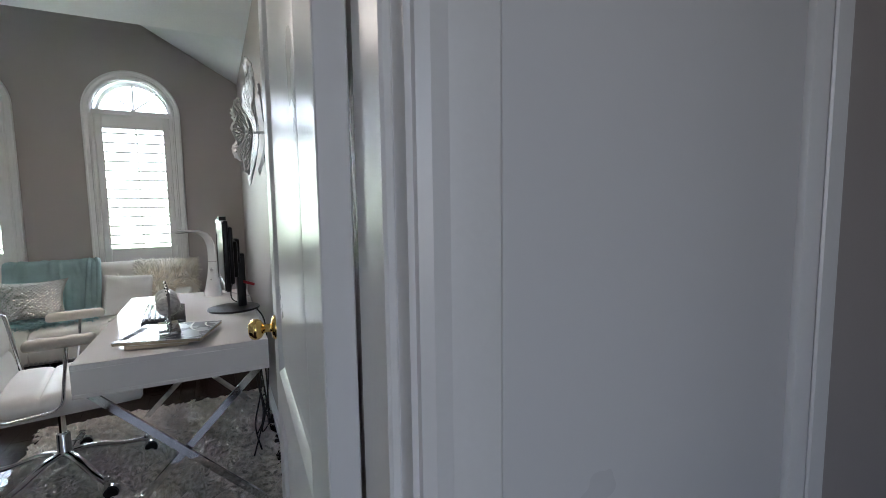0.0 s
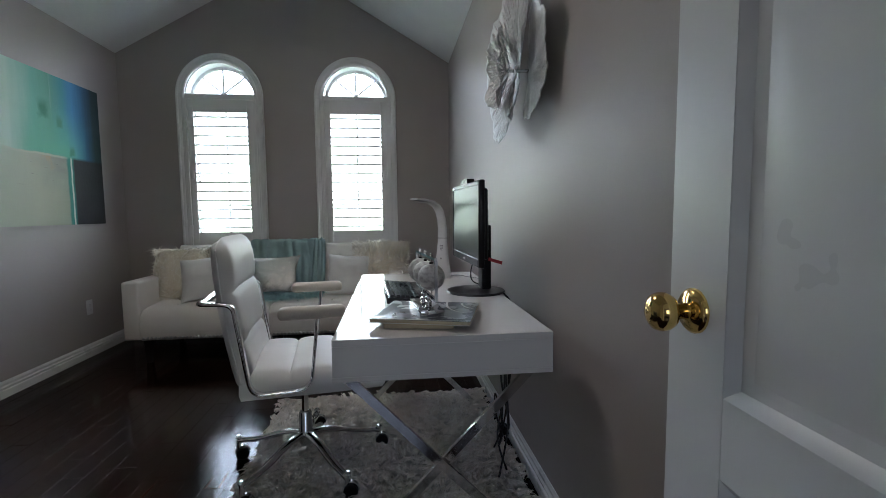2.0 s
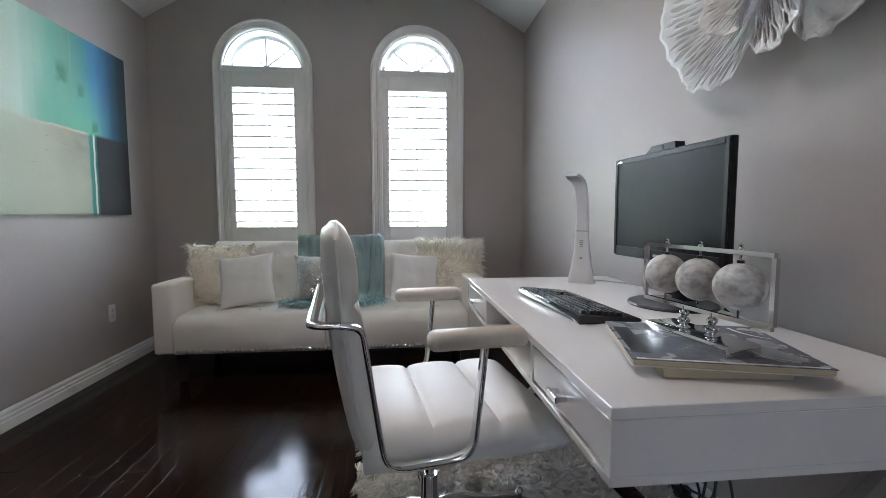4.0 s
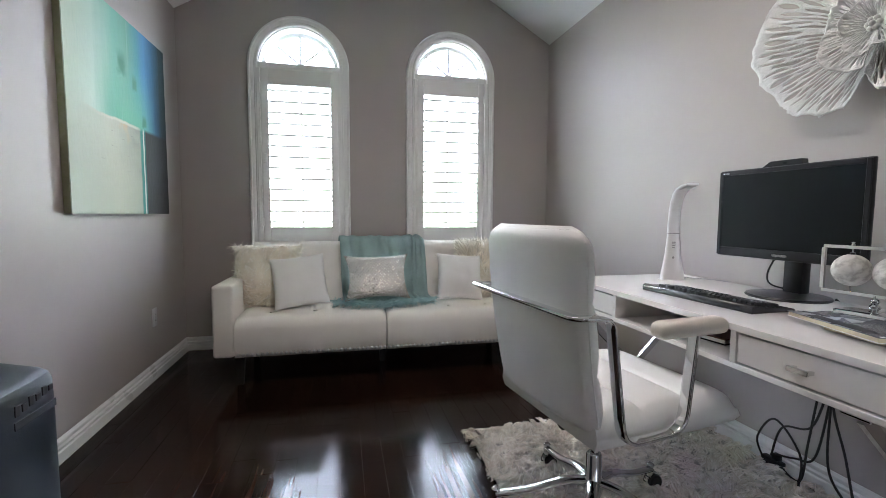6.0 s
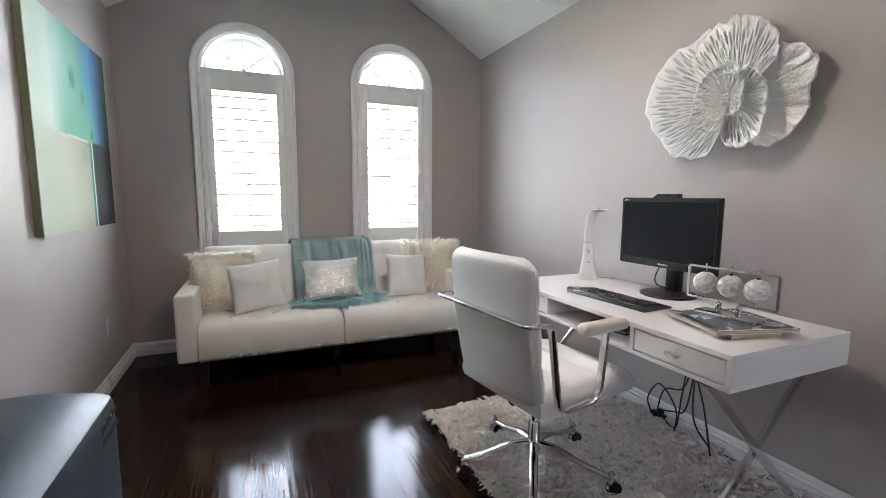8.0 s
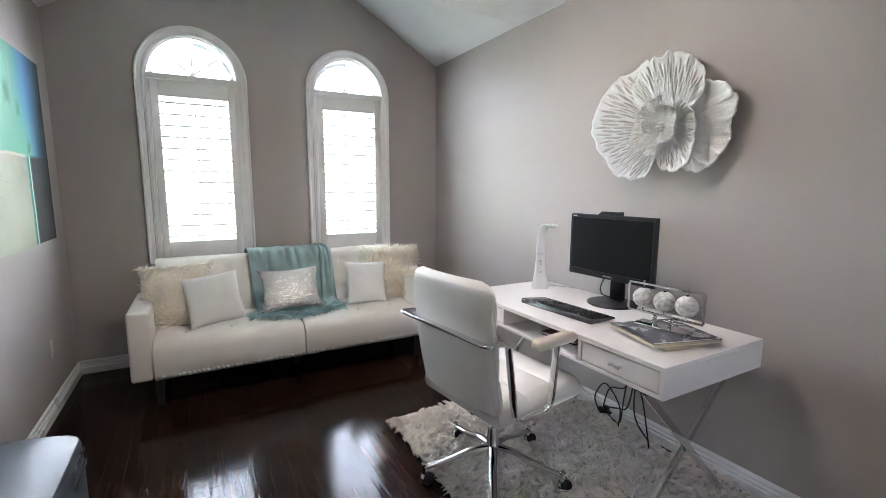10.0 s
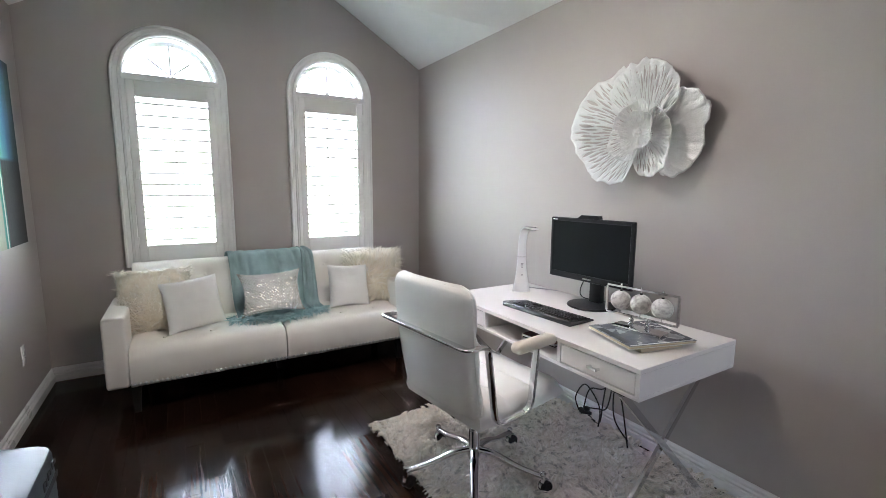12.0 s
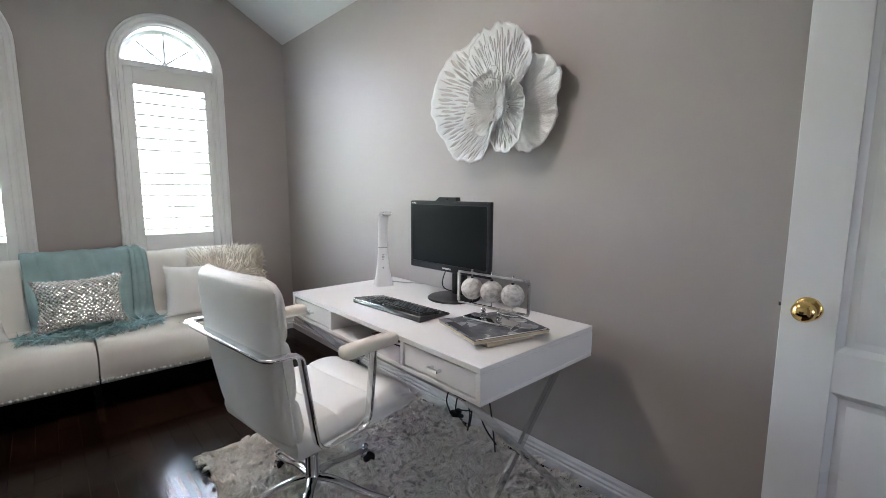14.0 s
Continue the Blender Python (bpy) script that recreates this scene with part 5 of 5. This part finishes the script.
def desk_lamp():
    ob = thing("desk_lamp", "white folding desk lamp with a curved neck, switched off", "lamp", pose(-0.305, 3.725, DT, 0, 0, 240))
    # local +x: the way the head reaches
    bm = bmesh.new()
    rings = []
    path = [(0.0, 0.0, 0.052, 0.030), (0.004, 0.02, 0.052, 0.030), (0.0, 0.06, 0.044, 0.025), (-0.006, 0.13, 0.033, 0.018), (-0.010, 0.20, 0.027, 0.013), (-0.010, 0.215, 0.027, 0.013)]
    def ring(cx, cz, wy, wx, tilt=0.0):
        out = []
        for k in range(16):
            a = 2 * math.pi * k / 16
            c, s = math.cos(a), math.sin(a)
            sx, sy = math.copysign(abs(c) ** 0.6, c) * wx, math.copysign(abs(s) ** 0.6, s) * wy
            out.append(bm.verts.new((cx + sx * math.cos(tilt), sy, cz - sx * math.sin(tilt))))
        return out
    for x, z, wy, wx in path:
        rings.append(ring(x, z, wy, wx))
    def close(rs):
        for a, b in zip(rs, rs[1:]):
            for i in range(16):
                j = (i + 1) % 16
                bm.faces.new((a[i], a[j], b[j], b[i]))
        bm.faces.new(rs[0][::-1])
        bm.faces.new(rs[-1])
    close(rings)
    part("base", bm, M_WHITEPL, ob, smooth=0.9)
    part("base_foot", lathe(((0, -0.0), (0.056, 0), (0.056, 0.006), (0, 0.006)), 24, m=Matrix.Diagonal((0.62, 1, 1, 1))), M_WHITEPL, ob)
    part("joint", box(-0.024, 0.004, -0.0275, 0.0275, 0.2155, 0.2185, 0.001, 1), M_GREYPR, ob)
    bm = bmesh.new()
    rings = []
    for x, z, wy, wx, t in ((-0.010, 0.219, 0.027, 0.013, 0), (-0.009, 0.27, 0.026, 0.012, 0.1), (0.002, 0.32, 0.025, 0.011, 0.35), (0.030, 0.365, 0.025, 0.010, 0.75), (0.075, 0.395, 0.026, 0.009, 1.1), (0.15, 0.413, 0.027, 0.008, 1.35), (0.26, 0.421, 0.027, 0.007, 1.5), (0.33, 0.422, 0.022, 0.005, 1.55)):
        rings.append(ring(x, z, wy, wx, t))
    close(rings)
    part("neck", bm, M_WHITEPL, ob, smooth=0.9)
    bm = box(0.12, 0.300, -0.019, 0.019, 0.4075, 0.4105, 0.001, 1)
    part("diffuser", bm, M_GREYPR, ob, "pale grey light strip, unlit", m=pose(0, 0, 0.0, 0, 0))
    for k, (w, z) in enumerate(((0.016, 0.176), (0.016, 0.168), (0.014, 0.160), (0.010, 0.152))):
        part("display_bar", box(0.0065, 0.0115, -w / 2, w / 2, z - 0.002, z + 0.002), M_GREYPR, ob)
    part("power_button", lathe(((0, 0), (0.006, 0), (0.005, 0.0015), (0, 0.0015)), 14, m=pose(0.0155, 0, 0.105, 0, 80)), M_GREYPR, ob)


desk_lamp()
new_cable = thing("lamp_cable", "thin grey lamp cord trailing over the desk", "cable")
part("cord", tube(smooth_path([(-0.265, 3.74, DT + 0.006), (-0.21, 3.76, DT + 0.004), (-0.17, 3.70, DT + 0.004), (-0.125, 3.62, DT + 0.004), (-0.098, 3.60, DT - 0.01), (-0.09, 3.60, DT - 0.08)], 6), 0.0028, 7), M_GREYPR, new_cable)


def magazines():
    low = thing("notebook", "thick cream notebook under the large magazine", "book", pose(-0.487, 2.732, DT, 0, 0, -10))
    part("page_block", box(-0.108, 0.108, -0.098, 0.098, 0.0015, 0.014, 0.001, 1), M_PAPER, low)
    part("cover", box(-0.110, 0.110, -0.100, 0.100, 0.0142, 0.0165, 0.0008, 1), M_PAPER, low)
    mg = thing("magazine", "large grey glossy magazine lying under the globe stand", "magazine", pose(-0.4635, 2.7655, DT + 0.0168, 0, 0, -16.5))
    part("page_block", box(-0.157, 0.157, -0.141, 0.141, 0.0012, 0.0118, 0.001, 1), M_PAPER, mg)
    part("cover", box(-0.159, 0.159, -0.143, 0.143, 0.0, 0.0012), M_PAGE, mg)
    part("cover", box(-0.159, 0.159, -0.143, 0.143, 0.0120, 0.0132), M_COVER, mg, "grey glossy picture cover")
    # pale curved lines printed on the cover
    for r, dx in ((0.10, 0.07), (0.17, 0.06), (0.25, 0.05)):
        bm = bmesh.new()
        rows = []
        for k in range(19):
            a = radians(-100 + 7.5 * k)
            x, y = dx + 0.09 - r * math.cos(a) * 0.62, 0.14 + r * math.sin(a)
            if abs(x) < 0.150 and abs(y) < 0.135:
                rows.append([bm.verts.new((x + q, y, 0.01345)) for q in (-0.004, 0.004)])
        for p, q in zip(rows, rows[1:]):
            bm.faces.new((p[0], p[1], q[1], q[0]))
        part("print_line", bm, M_PAGE, mg, "pale printed curve")
    part("print_line", box(-0.150, 0.150, -0.139, -0.133, 0.0132, 0.0135), M_PAGE, mg, "pale printed border")
    part("print_panel", box(-0.150, -0.118, -0.10, 0.09, 0.0132, 0.0135), M_LOGO, mg, "dark printed panel")


magazines()


def globe_stand():
    z0 = DT + 0.0304
    ob = thing("globe_stand", "chrome stand holding three small marbled globes in a frame", "ornament", pose(-0.470, 2.766, z0, 0, 0, 97))
    # local x along the frame
    bm = box(-0.108, 0.108, -0.038, 0.038, 0, 0.0205, 0.002, 2)
    part("base", bm, M_CHROME, ob)
    for x in (-0.036, 0.036):
        part("post", lathe(((0, 0.0165), (0.013, 0.0165), (0.013, 0.021), (0.007, 0.025), (0.012, 0.032), (0.012, 0.037), (0.006, 0.042), (0.010, 0.048), (0.009, 0.053), (0.005, 0.056), (0.005, 0.064), (0, 0.064)), 16), M_CHROME, ob, m=pose(x, 0, 0), smooth=0.8)
    w, a, b = 0.158, 0.063, 0.186
    sq = ((-0.0042, -0.0042), (0.0042, -0.0042), (0.0042, 0.0042), (-0.0042, 0.0042))
    bars = (((-w, 0, a), (w, 0, a)), ((-w, 0, b), (w, 0, b)), ((-w, 0, a + 0.0043), (-w, 0, b - 0.0043)), ((w, 0, a + 0.0043), (w, 0, b - 0.0043)))
    for p, q in bars:
        part("frame_bar", sweep([p, q], sq, up=(0, 1, 0)), M_CHROME, ob)
    for x in (-0.092, 0.0, 0.092):
        zc = (a + b) / 2
        bm = bmesh.new()
        bmesh.ops.create_uvsphere(bm, u_segments=28, v_segments=18, radius=0.0425)
        gl = part("globe", bm, M_GLOBE, ob, "white marbled globe", pose(x, 0, zc, 20, 0, 50 + x * 900), smooth=2.0)
        part("axle", lathe(((0, -0.062), (0.0022, -0.062), (0.0022, 0.062), (0, 0.062)), 8), M_CHROME, ob, m=pose(x, 0, zc))
        part("finial", lathe(((0, 0), (0.005, 0), (0.005, 0.003), (0.003, 0.005), (0.0042, 0.009), (0, 0.012)), 10), M_CHROME, ob, m=pose(x, 0, b + 0.004))
        part("bearing", lathe(((0, 0), (0.006, 0), (0.006, 0.007), (0, 0.007)), 10), M_BLACK, ob, m=pose(x, 0, zc + 0.0405))


globe_stand()


# ---- cables and outlets ----
def cables():
    ob = thing("cable_bundle", "black power cables hanging from the desk to the floor", "cable")
    runs = [
        [(-0.10, 3.16, 0.775), (-0.065, 3.14, 0.70), (-0.05, 3.22, 0.45), (-0.07, 3.24, 0.20), (-0.10, 3.24, 0.05), (-0.05, 3.36, 0.035)],
        [(-0.11, 3.12, 0.66), (-0.09, 3.16, 0.40), (-0.06, 3.22, 0.15), (-0.05, 3.30, 0.10), (-0.04, 3.385, 0.07)],
        [(-0.11, 3.13, 0.66), (-0.10, 3.15, 0.35), (-0.14, 3.11, 0.16), (-0.12, 3.03, 0.05)],
        [(-0.11, 3.11, 0.66), (-0.12, 3.13, 0.42), (-0.10, 3.09, 0.22), (-0.16, 3.00, 0.04)],
        [(-0.05, 3.40, 0.06), (-0.05, 3.36, 0.20), (-0.06, 3.24, 0.26), (-0.07, 3.18, 0.45)],
        [(-0.05, 3.435, 0.03), (-0.07, 3.45, 0.12), (-0.09, 3.36, 0.24), (-0.08, 3.26, 0.14), (-0.13, 3.22, 0.045)],
    ]
    for r in runs:
        part("cord", tube(smooth_path(r, 8), 0.0042, 7), M_CABLE, ob)
    part("power_strip", box(-0.055, -0.022, 3.355, 3.445, 0.012, 0.045, 0.006, 2), M_BLACK, ob)
    part("plug", box(-0.052, -0.025, 3.37, 3.40, 0.0452, 0.072, 0.005, 2), M_BLACK, ob)


cables()


def outlet(m):
    ob = thing("wall_outlet", "white double power outlet plate on the wall", "outlet", m, "outlets")
    # local: the plate lies on x = 0 and faces +x
    part("plate", box(0, 0.006, -0.036, 0.036, -0.060, 0.060, 0.003, 2), M_WHITEPL, ob)
    for z in (-0.02, 0.02):
        s = part("socket", box(0.006, 0.0085, -0.016, 0.016, z - 0.014, z + 0.014, 0.002, 1), M_WHITEPL, ob)
        for y in (-0.006, 0.006):
            part("slot", box(0.0085, 0.0088, y - 0.0012, y + 0.0012, z - 0.006, z + 0.005), M_BLACK, s)
    part("screw", lathe(((0, 0), (0.003, 0), (0.002, 0.001), (0, 0.001)), 8, m=pose(0.006, 0, 0, 0, 90)), M_STEEL, ob)


outlet(pose(XL, 5.12, 0.395))


# ---- wall decorations ----
def painting():
    ob = thing("painting", "large abstract canvas in pale green, blue and black", "painting", pose(XL + 0.002, 4.782, 1.597))
    part("canvas", box(0.0305, 0.034, -0.5625, 0.5625, -0.535, 0.535), M_ART, ob, "abstract painted canvas face")
    part("stretcher", box(0.0, 0.030, -0.5615, 0.5615, -0.534, 0.534, 0.002, 1), M_ARTEDGE, ob, "olive painted canvas edge")


painting()


def petal(stops, r0, near, far, ruffle, slots, seed, rows=26):
    """A fan of thin metal through (angle, radius) stops, in x (across) and y (up); z leaves the wall from near to far. slots: how many pierced cells."""
    a0, a1 = stops[0][0], stops[-1][0]

    def reach(a):
        for (p, r), (q, t) in zip(stops, stops[1:]):
            if a <= q:
                f = (a - p) / (q - p)
                f = f * f * (3 - 2 * f)
                return r + (t - r) * f
        return stops[-1][1]

    def at(a, t):
        edge = 0.020 * noise.noise(Vector((a * 0.45, seed, 1))) + 0.016 * noise.noise(Vector((a * 0.16, seed, 4)))
        r = r0 + (reach(a) * (1 + edge) - r0) * t
        b = radians(a) + (0.05 * noise.noise(Vector((a * 0.09, t * 3, seed))) + 0.02 * noise.noise(Vector((a * 0.3, t * 7, seed + 2)))) * t
        z = near + (far - near) * t ** 1.3 + ruffle * t * t * math.sin(a * 0.075 + seed) + 0.9 * ruffle * t ** 3 * noise.noise(Vector((a * 0.16, t * 3, seed + 5)))
        z += 0.0012 * noise.noise(Vector((a * 1.1, t * 34, seed)))
        return (r * math.cos(b), r * math.sin(b), z)
    rng = random.Random(seed)
    cells = slots or 60
    verts, faces = [], []
    for c in range(cells):
        da = (a1 - a0) / cells
        left, mid, right = a0 + c * da, a0 + (c + 0.5) * da, a0 + (c + 1) * da
        gaps = []
        if slots and 0 < c < cells - 1:
            j = rng.uniform(-0.04, 0.04)
            gaps = [(0.22 + j, 0.50 + j), (0.55 + j, 0.84 + j)] if c % 2 else [(0.36 + j, 0.66 + j), (0.71 + j, 0.93 + j / 2)]
            if rng.random() < 0.15:
                gaps.pop(0)
        k = len(verts)
        for i in range(rows + 1):
            t = i / rows
            h = 0.0
            for g0, g1 in gaps:
                if g0 < t < g1:
                    h = 0.33 * da * math.sin(math.pi * (t - g0) / (g1 - g0)) ** 0.5
            verts += [at(left, t), at(mid - h, t), at(mid + h, t), at(right, t)]
            if i:
                p, q = k + 4 * (i - 1), k + 4 * i
                faces += [(p, p + 1, q + 1, q), (p + 2, p + 3, q + 3, q + 2)]
    bm = bmesh.new()
    vs = [bm.verts.new(v) for v in verts]
    for f in faces:
        bm.faces.new([vs[i] for i in f])
    bmesh.ops.remove_doubles(bm, verts=bm.verts, dist=0.00004)
    return bm


def flower():
    ob = thing("wall_flower", "silver-white openwork metal flower sculpture on the wall", "wall art", pose(XR, 3.091, 1.694) @ Matrix(((0, 0, -1, 0), (-1, 0, 0, 0), (0, 1, 0, 0), (0, 0, 0, 1))))
    # local x to the viewer's right, y up, z out of the wall
    fans = (
        (((100, 0.31), (112, 0.385), (122, 0.375), (136, 0.42), (152, 0.455), (174, 0.485), (188, 0.45), (200, 0.395), (216, 0.37), (234, 0.315), (248, 0.265), (251, 0.20)), 0.03, 0.050, 0.085, 0.010, 46, 3),
        (((32, 0.18), (45, 0.26), (60, 0.315), (69, 0.335), (80, 0.355), (91, 0.365), (96, 0.340), (101, 0.362), (116, 0.35), (131, 0.325), (141, 0.26)), 0.02, 0.060, 0.090, 0.012, 34, 7),
        (((-66, 0.20), (-60, 0.25), (-50, 0.29), (-35, 0.305), (-15, 0.31), (1, 0.30), (7, 0.325), (16, 0.34), (30, 0.32), (45, 0.275), (53, 0.26), (59, 0.20)), 0.02, 0.022, 0.060, 0.012, 0, 31),
        (((-99, 0.15), (-84, 0.215), (-65, 0.24), (-45, 0.245), (-28, 0.205), (-12, 0.178), (10, 0.172), (30, 0.167), (46, 0.16), (58, 0.12)), 0.01, 0.080, 0.125, 0.016, 36, 11),
        (((38, 0.11), (57, 0.145), (83, 0.165), (100, 0.145), (130, 0.13), (160, 0.142), (190, 0.15), (215, 0.16), (242, 0.155), (264, 0.14), (282, 0.09)), 0.01, 0.100, 0.155, 0.016, 42, 17),
        (((-75, 0.085), (-50, 0.10), (-23, 0.115), (0, 0.11), (40, 0.118), (80, 0.105), (120, 0.08), (191, 0.075), (240, 0.09), (265, 0.106), (284, 0.085)), 0.006, 0.115, 0.165, 0.012, 42, 21),
    )
    for stops, r0, near, far, ruffle, slots, seed in fans:
        o = part("petal", petal(stops, r0, near, far, ruffle, slots, seed), M_FLOWER, ob, smooth=1.2)
        s = o.modifiers.new("thickness", "SOLIDIFY")
        s.thickness, s.offset = 0.0024, 0
    for i in range(7):
        a = 2 * math.pi * i / 6
        r = 0.016 if i < 6 else 0.0
        bm = bmesh.new()
        bmesh.ops.create_icosphere(bm, subdivisions=2, radius=0.0105)
        part("bead", bm, M_FLOWER, ob, m=pose(r * math.cos(a), r * math.sin(a), 0.124 if i < 6 else 0.130), smooth=2.0)
    part("mount", lathe(((0, 0), (0.035, 0), (0.035, 0.006), (0.008, 0.008), (0.008, 0.118), (0, 0.118)), 16), M_STEEL, ob)
    part("mount", box(0.02, 0.06, -0.12, 0.12, 0.004, 0.02, 0.002, 1), M_STEEL, ob)


flower()


# ---- exercise machine by the wall ----
def machine():
    ob = thing("exercise_machine", "dark slate moulded housing of an exercise machine", "exercise machine", pose(-2.722, 2.64, 0))
    # rounded shroud with a crowned top
    hx, hy = 0.245, 0.53
    bm = bmesh.new()
    rings = []
    n = 64
    for k, (z, inset) in enumerate(((0.10, 0.02), (0.14, 0.004), (0.30, 0.0), (0.50, 0.0), (0.62, 0.0), (0.678, 0.002), (0.693, 0.008), (0.702, 0.02), (0.722, 0.07), (0.742, 0.13), (0.752, 0.19), (0.755, 0.235))):
        row = []
        for i in range(n):
            a = 2 * math.pi * i / n
            c, s = math.cos(a), math.sin(a)
            e = 0.09
            x = math.copysign(abs(c) ** e, c) * (hx - inset)
            y = math.copysign(abs(s) ** e, s) * (hy - inset * 0.5)
            row.append(bm.verts.new((x, y, z)))
        rings.append(row)
    for a, b in zip(rings, rings[1:]):
        for i in range(n):
            j = (i + 1) % n
            bm.faces.new((a[i], a[j], b[j], b[i]))
    bm.faces.new(rings[0][::-1])
    bm.faces.new(rings[-1])
    body = part("shroud", bm, M_GREYBODY, ob, smooth=0.5)
    part("base_trim", box(-0.235, 0.255, -0.52, 0.545, 0.03, 0.34, 0.03, 3), M_GREYBODY, ob, m=pose(0, 0, 0))
    for y in (-0.42, 0.42):
        part("foot", box(-0.2, 0.2, y - 0.03, y + 0.03, 0.0, 0.035, 0.006, 2), M_BLACK, ob)
    # badge: plain bars in place of a maker's name
    for i in range(6):
        y = 0.372 + 0.022 * i
        part("badge_bar", box(hx - 0.002, hx + 0.0012, y, y + 0.015, 0.640 + 0.003 * i, 0.664 + 0.002 * i - (0.006 if i % 2 else 0), 0.001, 1), M_LOGO, body)
    part("badge_bar", box(hx - 0.002, hx + 0.0012, 0.368, 0.505, 0.612, 0.630, 0.001, 1), M_LOGO, body)


machine()


# ---- floor planks ----
def floor():
    base = structure("floor", box(XL, XR, YF, YB, -0.06, -0.006), M_SUBFLOOR, "dark walnut-stained glossy plank floor", "floor")
    rng = random.Random(2)
    width = 0.0905
    made = {}
    n = int((XR - XL) / width) + 1
    for i in range(n):
        x0 = XL + i * width
        x1 = min(x0 + width, XR)
        y = YF - rng.uniform(0.0, 0.9)
        while y < YB:
            ln = rng.choice((0.45, 0.6, 0.75, 0.9, 1.05, 1.2))
            a, b = max(y, YF), min(y + ln, YB)
            y += ln
            if b - a < 0.02:
                continue
            key = (round(x1 - x0, 3), round(b - a, 3))
            if key not in made:
                w, l, g, c = key[0] / 2, key[1] / 2, 0.0006, 0.0009
                v = [(-w + g, -l + g, -0.006), (w - g, -l + g, -0.006), (w - g, l - g, -0.006), (-w + g, l - g, -0.006)]
                v += [(p * (w - g), q * (l - g), -0.4 * c) for p, q in ((-1, -1), (1, -1), (1, 1), (-1, 1))]
                v += [(p * (w - g - c), q * (l - g - c), 0.0) for p, q in ((-1, -1), (1, -1), (1, 1), (-1, 1))]
                f = [(8, 9, 10, 11)] + [(k, (k + 1) % 4, 4 + (k + 1) % 4, 4 + k) for k in range(4)] + [(4 + k, 4 + (k + 1) % 4, 8 + (k + 1) % 4, 8 + k) for k in range(4)]
                made[key] = raw_mesh("plank", v, f, M_WOOD)
            part("plank", made[key], M_WOOD, base, m=pose((x0 + x1) / 2, (a + b) / 2, rng.uniform(-0.0003, 0.0), rng.uniform(-0.05, 0.05), rng.uniform(-0.16, 0.16)))


floor()
